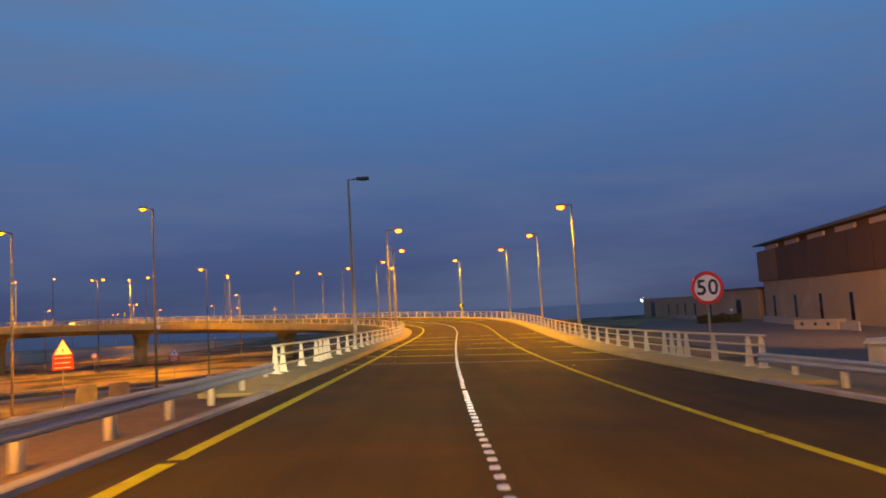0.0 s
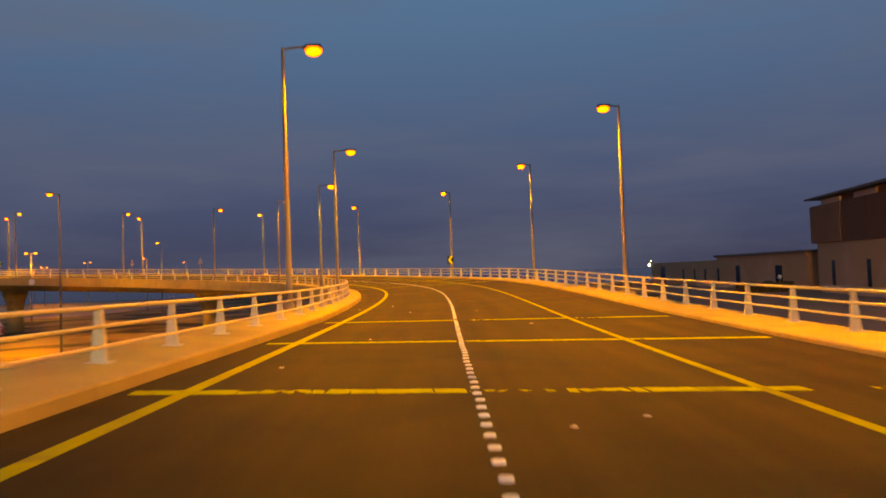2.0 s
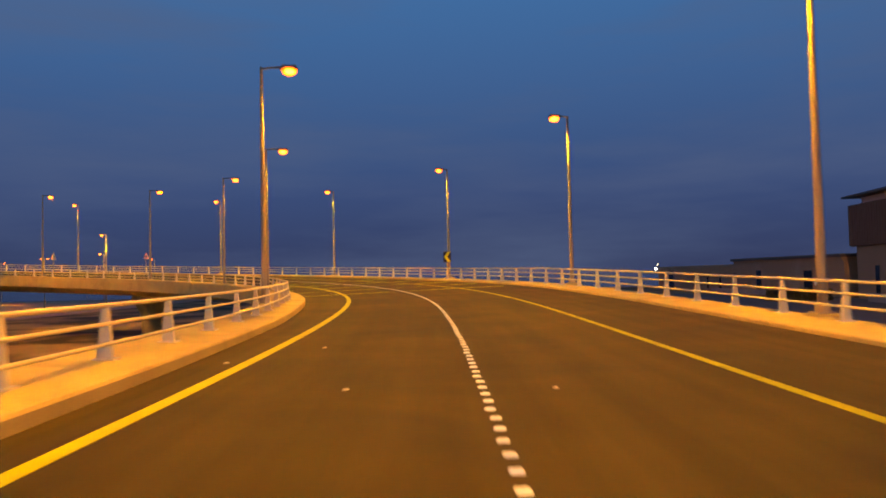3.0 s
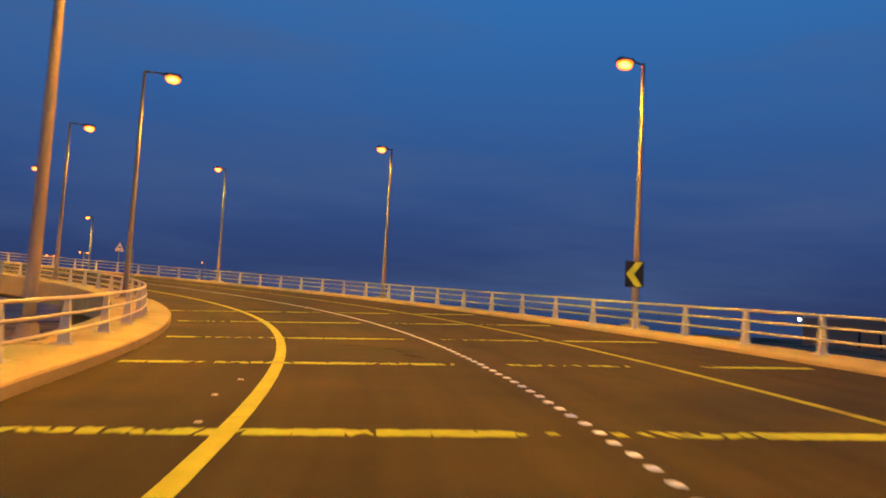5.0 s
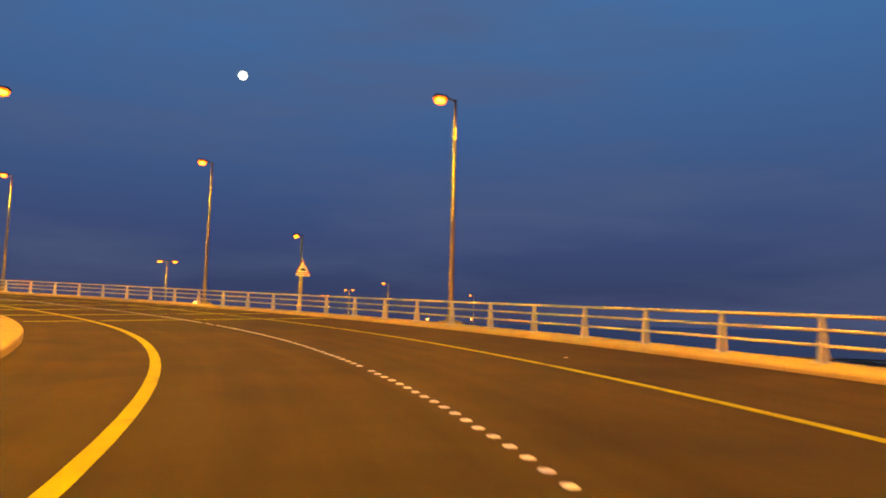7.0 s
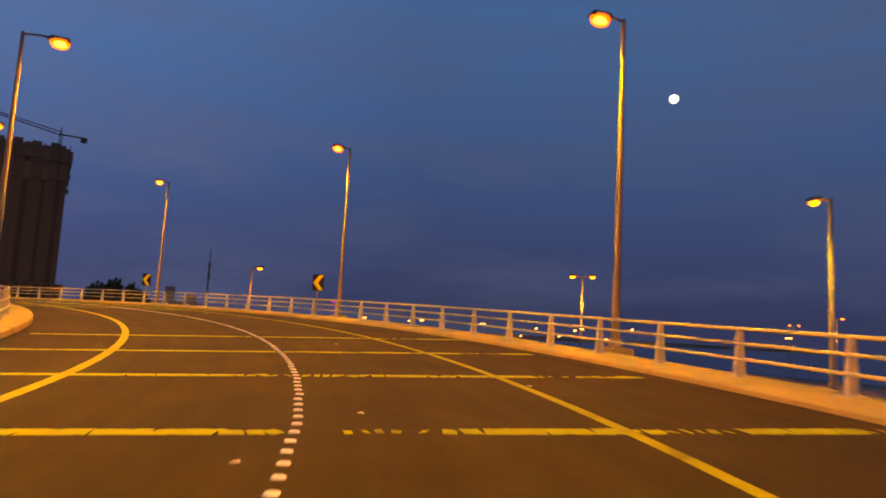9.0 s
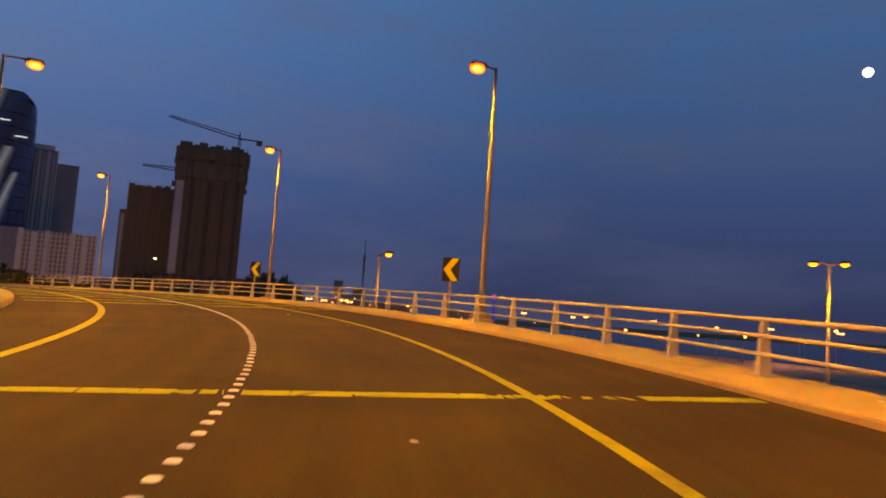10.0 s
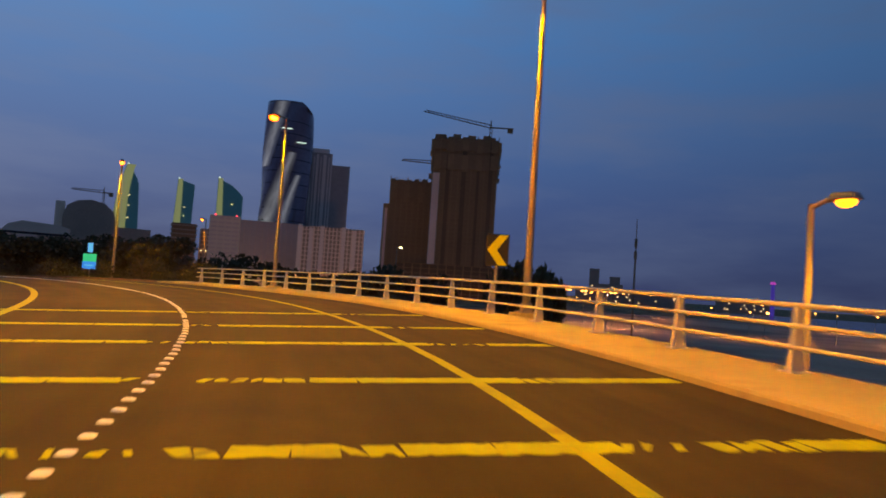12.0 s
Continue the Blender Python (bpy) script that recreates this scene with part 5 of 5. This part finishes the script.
storey_building(eb, 21, 24, 48, 3.6, CORE, DARK_MASS, 0, 0.9, 0.9)
ew = tower_at("apartment_block", -668, -78, "dim apartment block with lit windows")
storey_building(ew, 22, 24, 46, 3.6, DARK_MASS, WHITE_WALL, 5, 0.5, 0.7)
for k in range(16):
    bm = bmesh.new()
    xx, zz = rt.uniform(-9.5, 8.5), 1.0 + 3.6 * rt.randrange(3, 12)
    box(bm, xx, xx + 1.1, 0.05, 0.55, zz, zz + 1.3)
    part("lit_window", bm, WARM_WIN, ew)
for xx in (-8.0, 9.0):
    bm = bmesh.new()
    bmesh.ops.create_icosphere(bm, subdivisions=2, radius=0.8)
    part("warning_lamp", bm, RED_LAMP, wb, "red warning lamp").matrix_basis = pose(xx, 6, 57.7)


def sail_tower(name, x, y, w, h, lean, label, skin, lit):
    """A tower that narrows to a point along one curved side."""
    ob = tower_at(name, x, y, label, group="sail towers")
    bm = bmesh.new()
    n = 18
    left = [(-w / 2 + w * 0.42 * (k / n) ** 3, h * k / n) for k in range(n + 1)]
    right = [(w / 2 - w * 0.16 * (k / n) ** 2 - w * 0.30 * max(0.0, k / n - 0.86) / 0.14, h * (0.985 * k / n)) for k in range(n + 1)]
    if lean < 0:
        left, right = [(-w / 2 + w * 0.20 * (k / n), h * k / n) for k in range(n + 1)], [(w / 2 - w * 0.06 * (1 - k / n), h * 0.95 * k / n) for k in range(n + 1)]
    if lean == 2:
        left, right = [(-w / 2, h * k / n) for k in range(n + 1)], [(w / 2 - (w * 0.45 * (k / n - 0.9) / 0.1 if k / n > 0.9 else 0.0), h * min(0.84 + 0.10 * max(0.0, (k / n - 0.9) / 0.1), 0.933 * k / n)) for k in range(n + 1)]
    prism(bm, left + right[::-1], 0, w * 0.7)
    part("glass_skin", bm, skin, ob)
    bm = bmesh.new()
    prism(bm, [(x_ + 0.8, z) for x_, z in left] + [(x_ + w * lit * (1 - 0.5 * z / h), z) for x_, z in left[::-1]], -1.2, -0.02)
    part("glow_fin", bm, GREEN_SKIN, ob, "pale green side, floodlighting painted as glow")
    for k in range(4):
        bm = bmesh.new()
        z = h * (0.33 + 0.13 * k + 0.03 * math.sin(x + 5 * k))
        box(bm, 0.06 * w, 0.10 * w, -1.6, -0.3, z, z + 1.6)
        part("lit_window", bm, WARM_WIN, ob)
    bm = bmesh.new()
    bmesh.ops.create_icosphere(bm, subdivisions=1, radius=1.6)
    lamp_ = part("roof_light", bm, COOL_WIN, ob)
    lamp_.matrix_basis = pose(left[-1][0] + 2, 4, h + 1.5)
    return ob


sail_tower("sail_tower", -1398, -539, 50, 207, 1, "pale green sail shaped tower", TEAL, 0.62)
sail_tower("sail_tower", -1442, -446, 40, 189, -1, "pale green sail shaped tower with lit windows", TEAL, 0.46)
sail_tower("sail_tower", -1288, -294, 44, 174, 2, "teal glass tower with a pointed crown", TEAL, 0.36)
dome = tower_at("dark_dome_hall", -849, -293, "dark rounded building with a pale side wall")
bm = bmesh.new()
prism(bm, [(-28, 0), (28, 0), (28, 55), (24, 70), (14, 79), (0, 82), (-14, 80), (-24, 74), (-28, 62)], 0, 40)
part("mass", bm, DARK_MASS, dome)
bm = bmesh.new()
box(bm, -36, -27, 5, 30, 0, 78)
part("side_wall", bm, WHITE_WALL, dome, "pale side wall")
tower_crane(dome.matrix_basis @ pose(12, 10, 80), 12, 34, 10, 1)
lowb = tower_at("low_office", -738, -283, "long low office building with a rounded roof")
bm = bmesh.new()
prism(bm, [(-30, 0), (30, 0), (30, 42), (20, 45), (-12, 47), (-24, 43), (-30, 36)], 0, 26)
part("mass", bm, GREY_TOWER, lowb)
for k in range(5):
    bm = bmesh.new()
    box(bm, -27, 28, -0.25, 0.02, 6 + 7 * k, 8.2 + 7 * k)
    part("window_band", bm, GLASS_DARK, lowb)
for x, y, w, h in ((-640, -190, 46, 30), (-700, -170, 38, 44), (-560, -150, 50, 24), (-900, 330, 60, 20), (-860, 300, 30, 24), (-957, 299, 12, 44), (-985, 330, 13, 36), (-1100, 420, 50, 22), (-960, 300, 46, 18), (-1000, 500, 70, 16)):
    ob = tower_at("far_block", x, y, "dim far building with a few lit windows", group="far buildings")
    bm = bmesh.new()
    box(bm, -w / 2, w / 2, 0, 20, 0, h)
    part("mass", bm, DARK_MASS, ob)
    for k in range(int(w / 7)):
        bm = bmesh.new()
        z = rt.uniform(3, h - 4)
        xx = rt.uniform(-w / 2 + 2, w / 2 - 3)
        box(bm, xx, xx + 1.4, -0.15, 0.02, z, z + 1.6)
        part("lit_window", bm, WARM_WIN, ob)
DARK_HALL = material("dark_sheeting", (0.07, 0.055, 0.05), 0.8, 0, 0.2, 0.3, 2.0, 0.05)
hm = tower_at("low_hall", -184, 163.2, "dark low hall with a rounded roof and small lights")
bm = bmesh.new()
prism(bm, [(-3.4, 0), (3.4, 0), (3.4, 11.0), (2.6, 12.8), (-0.6, 13.5), (-2.7, 13.0), (-3.4, 11.6)], 0, 9)
part("mass", bm, DARK_HALL, hm)
for xx, zz in ((-2.6, 11.2), (1.5, 11.6), (2.2, 9.4)):
    bm = bmesh.new()
    box(bm, xx, xx + 0.25, -0.12, 0.02, zz, zz + 0.22)
    part("lit_window", bm, WARM_WIN, hm)
# a thin mast and a purple lit tower far off
am = tower_at("radio_mast", -217.5, 187.8, "thin dark radio mast with antennas", "mast")
bm = bmesh.new()
tube(bm, [(0, 0, 0), (0, 0, 18), (0, 0, 27)], [0.26, 0.22, 0.07], 6)
part("pole", bm, CORE, am)
for z in (18.5, 21.0):
    bm = bmesh.new()
    box(bm, -0.3, 0.3, -0.25, 0.25, z, z + 1.8)
    part("antenna", bm, CORE, am)
pt = tower_at("lit_tower", -918, 502, "far slender tower lit purple and blue")
bm = bmesh.new()
tube(bm, [(0, 0, 0), (0, 0, 37)], [2.6, 2.0], 8)
part("shaft", bm, glowing("blue_glow", (0.07, 0.04, 0.40), 0.5), pt, "blue lit shaft")
bm = bmesh.new()
tube(bm, [(0, 0, 37), (0, 0, 40)], [3.2, 2.6], 8)
part("crown", bm, glowing("purple_glow", (0.55, 0.06, 0.5), 0.7), pt, "purple lit crown")

# ---- trees behind the end of the ramp ----
LEAF = material("dark_foliage", (0.060, 0.058, 0.022), 0.8, 0, 0.35, 0.6, 6.0, 0)
BARK = material("bark", (0.10, 0.075, 0.055), 0.9, 0, 0.25, 2.0, 12.0, 0.3)


def tree(seed, h, spread):
    rk = random.Random(seed)
    ob = empty("tree", Matrix(), "broad dark green tree with an uneven crown", "tree", "trees behind the ramp")
    bm = bmesh.new()
    tube(bm, [(0, 0, -0.3), (0.1, 0.05, h * 0.3), (0.0, 0.1, h * 0.55)], [0.28, 0.2, 0.1], 8)
    clumps = []
    for k in range(15):
        a, r = rk.uniform(0, 6.28), spread * rk.uniform(0.25, 0.8)
        tip = (r * math.cos(a), r * math.sin(a), h * rk.uniform(0.30, 0.92))
        tube(bm, [(0.08, 0.04, h * rk.uniform(0.22, 0.45)), (tip[0] * 0.5, tip[1] * 0.5, tip[2] * 0.8), tip], [0.1, 0.06, 0.02], 5)
        clumps.append((tip, rk.uniform(0.28, 0.5) * spread))
    part("trunk", bm, BARK, ob, "rough brown trunk and limbs")
    bm = bmesh.new()
    for (cx, cy, cz), r in clumps:
        for q in range(300):
            v = Vector((rk.gauss(0, 1), rk.gauss(0, 1), rk.gauss(0, 1))).normalized() * r * rk.uniform(0.45, 1.0)
            p = Vector((cx + v.x, cy + v.y, cz + v.z * 0.7))
            a = Vector((rk.gauss(0, 1), rk.gauss(0, 1), rk.gauss(0, 1))).normalized()
            b = a.cross(Vector((rk.gauss(0, 1), rk.gauss(0, 1), rk.gauss(0, 1)))).normalized()
            s_ = rk.uniform(0.13, 0.32)
            bm.faces.new([bm.verts.new(p + s_ * (u * a + 0.6 * w * b)) for u, w in ((-1, 0), (0, -1), (1, 0), (0, 1))])
    part("crown", bm, LEAF, ob)
    return ob


kinds = [tree(31, 4.5, 3.8), tree(47, 5.1, 4.3), tree(58, 3.9, 3.4)]
rtree = random.Random(17)
# earth shoulders beyond the end of the ramp's railings
for nm, k, side in (("shoulder_inner", kerb_left, -1), ("shoulder_outer", kerb_right, 1)):
    bm = bmesh.new()
    sweep(bm, lambda s: [(k(s) - side * 0.02, -0.05), (k(s) + side * 0.02, 0.10), (k(s) + side * 0.35, 0.11), (k(s) + side * 6, -0.3), (k(s) + side * 22, -1.4), (k(s) + side * 34, -9.5)], RAMP_END + 2.02, 300, 2.0, caps=False)
    tagged(part(nm, bm, SAND), "sandy bank beside the road, planted with trees", "bank", kind="structure")


def bank_spot(s, d):
    """A place on the outer bank, d metres beyond the kerb."""
    up = float(np.interp(d, [0.35, 6, 22, 34], [0.11, -0.3, -1.4, -9.5]))
    return on(s, kerb_right(s) + d, up - 0.15)


spots = [bank_spot(262 + 3.5 * k + rtree.uniform(-1.2, 1.2), (9.5, 15.0, 20.0)[k % 3] + rtree.uniform(-2.5, 2.0)) for k in range(11)]
spots += [bank_spot(272 + 2.8 * k + rtree.uniform(-1.5, 1.5), 19.5 + rtree.uniform(-2.0, 2.0)) for k in range(10)]
for k, q in enumerate(spots):
    m = pose(q.x, q.y, q.z, 0, 0, rtree.uniform(0, 360))
    if k < 3:
        kinds[k].matrix_basis = m
    else:
        copy_thing(kinds[k % 3], m)
for x, y in ((-172, 150), (-178, 156), (-270, 60), (-282, 50)):
    copy_thing(kinds[1], pose(x, y, GROUND - 0.2, 0, 0, x * 7 % 360))

for x, y, g in ((-181.0, 160.6, 3.0), (-179.5, 163.6, 3.15), (-182.5, 166.4, 2.7)):
    copy_thing(kinds[2], pose(x, y, GROUND - 0.2, 0, 0, x * 11 % 360) @ Matrix.Diagonal((g * 0.42, g * 0.42, g * 1.12, 1.0)))
belt = random.Random(41)
for k in range(20):
    x, y = -206 - 10 * math.sin(k * 1.3) + belt.uniform(-6, 6), 20 + 6.4 * k + belt.uniform(-2, 2)
    g = belt.uniform(2.1, 2.75)
    copy_thing(kinds[k % 3], pose(x, y, GROUND - 0.2, 0, 0, belt.uniform(0, 360)) @ Matrix.Diagonal((g * 0.95, g * 0.95, g, 1.0)))


def shrub(seed, r):
    rk = random.Random(seed)
    ob = empty("shrub", Matrix(), "low dark green shrub on the bank", "shrub", "shrubs on the bank")
    bm = bmesh.new()
    for k in range(5):
        tube(bm, [(0, 0, -0.1), (rk.uniform(-0.6, 0.6) * r, rk.uniform(-0.6, 0.6) * r, r * rk.uniform(0.7, 1.1))], [0.04, 0.012], 4)
    part("stems", bm, BARK, ob)
    bm = bmesh.new()
    for q in range(1500):
        v = Vector((rk.gauss(0, 1), rk.gauss(0, 1), abs(rk.gauss(0, 1)))).normalized() * r * rk.uniform(0.25, 1.0) ** 0.6
        a = Vector((rk.gauss(0, 1), rk.gauss(0, 1), rk.gauss(0, 1))).normalized()
        b = a.cross(Vector((rk.gauss(0, 1), rk.gauss(0, 1), rk.gauss(0, 1)))).normalized()
        s_ = rk.uniform(0.06, 0.14)
        bm.faces.new([bm.verts.new(v + s_ * (u * a + 0.6 * w * b)) for u, w in ((-1, 0), (0, -1), (1, 0), (0, 1))])
    part("leaves", bm, LEAF, ob)
    return ob


bushes = [shrub(71, 1.5), shrub(83, 1.9)]
for k in range(26):
    q = bank_spot(247 + 1.9 * k, 3.2 + 1.6 * (k % 3) + rtree.uniform(-0.6, 0.6))
    m = pose(q.x, q.y, q.z + 0.05, 0, 0, rtree.uniform(0, 360))
    if k < 2:
        bushes[k].matrix_basis = m
    else:
        copy_thing(bushes[k % 2], m)

# car park before the hall: leafy stand-in for parked vehicles, and a globe lamp
hedge = empty("hedge", pose(81.0, 190.5, GROUND + 0.2, 0, 0, -20), "dark leafy block in place of parked vehicles", "hedge")
rh = random.Random(91)
bm = bmesh.new()
for k in range(10):
    tube(bm, [(-5.2 + 1.15 * k, 0, -0.1), (-5.1 + 1.15 * k, 0.1, 1.8)], [0.06, 0.02], 5)
part("stems", bm, BARK, hedge)
bm = bmesh.new()
for k in range(4200):
    x = rh.uniform(-5.8, 5.8)
    p = Vector((x, rh.uniform(-1.1, 1.1), rh.uniform(0.05, 2.3 + 0.5 * noise.noise((x * 0.5, 0, 0)))))
    a = Vector((rh.gauss(0, 1), rh.gauss(0, 1), rh.gauss(0, 1))).normalized()
    b = a.cross(Vector((rh.gauss(0, 1), rh.gauss(0, 1), rh.gauss(0, 1)))).normalized()
    bm.faces.new([bm.verts.new(p + 0.22 * (u * a + 0.6 * w * b)) for u, w in ((-1, 0), (0, -1), (1, 0), (0, 1))])
part("leaves", bm, LEAF, hedge)
globe = empty("globe_lamp", pose(84.0, 189.3, GROUND + 0.2, 0, 0, 0), "low post with a pale round globe on the car park", "lamp")
bm = bmesh.new()
tube(bm, [(0, 0, 0), (0, 0, 3.0)], 0.06, 8)
part("post", bm, GALV, globe, smooth=True)
bm = bmesh.new()
bmesh.ops.create_uvsphere(bm, u_segments=16, v_segments=10, radius=0.42)
for v in bm.verts:
    v.co.z += 3.35
part("globe", bm, SIGN_WHITE, globe, "pale round globe", smooth=True)
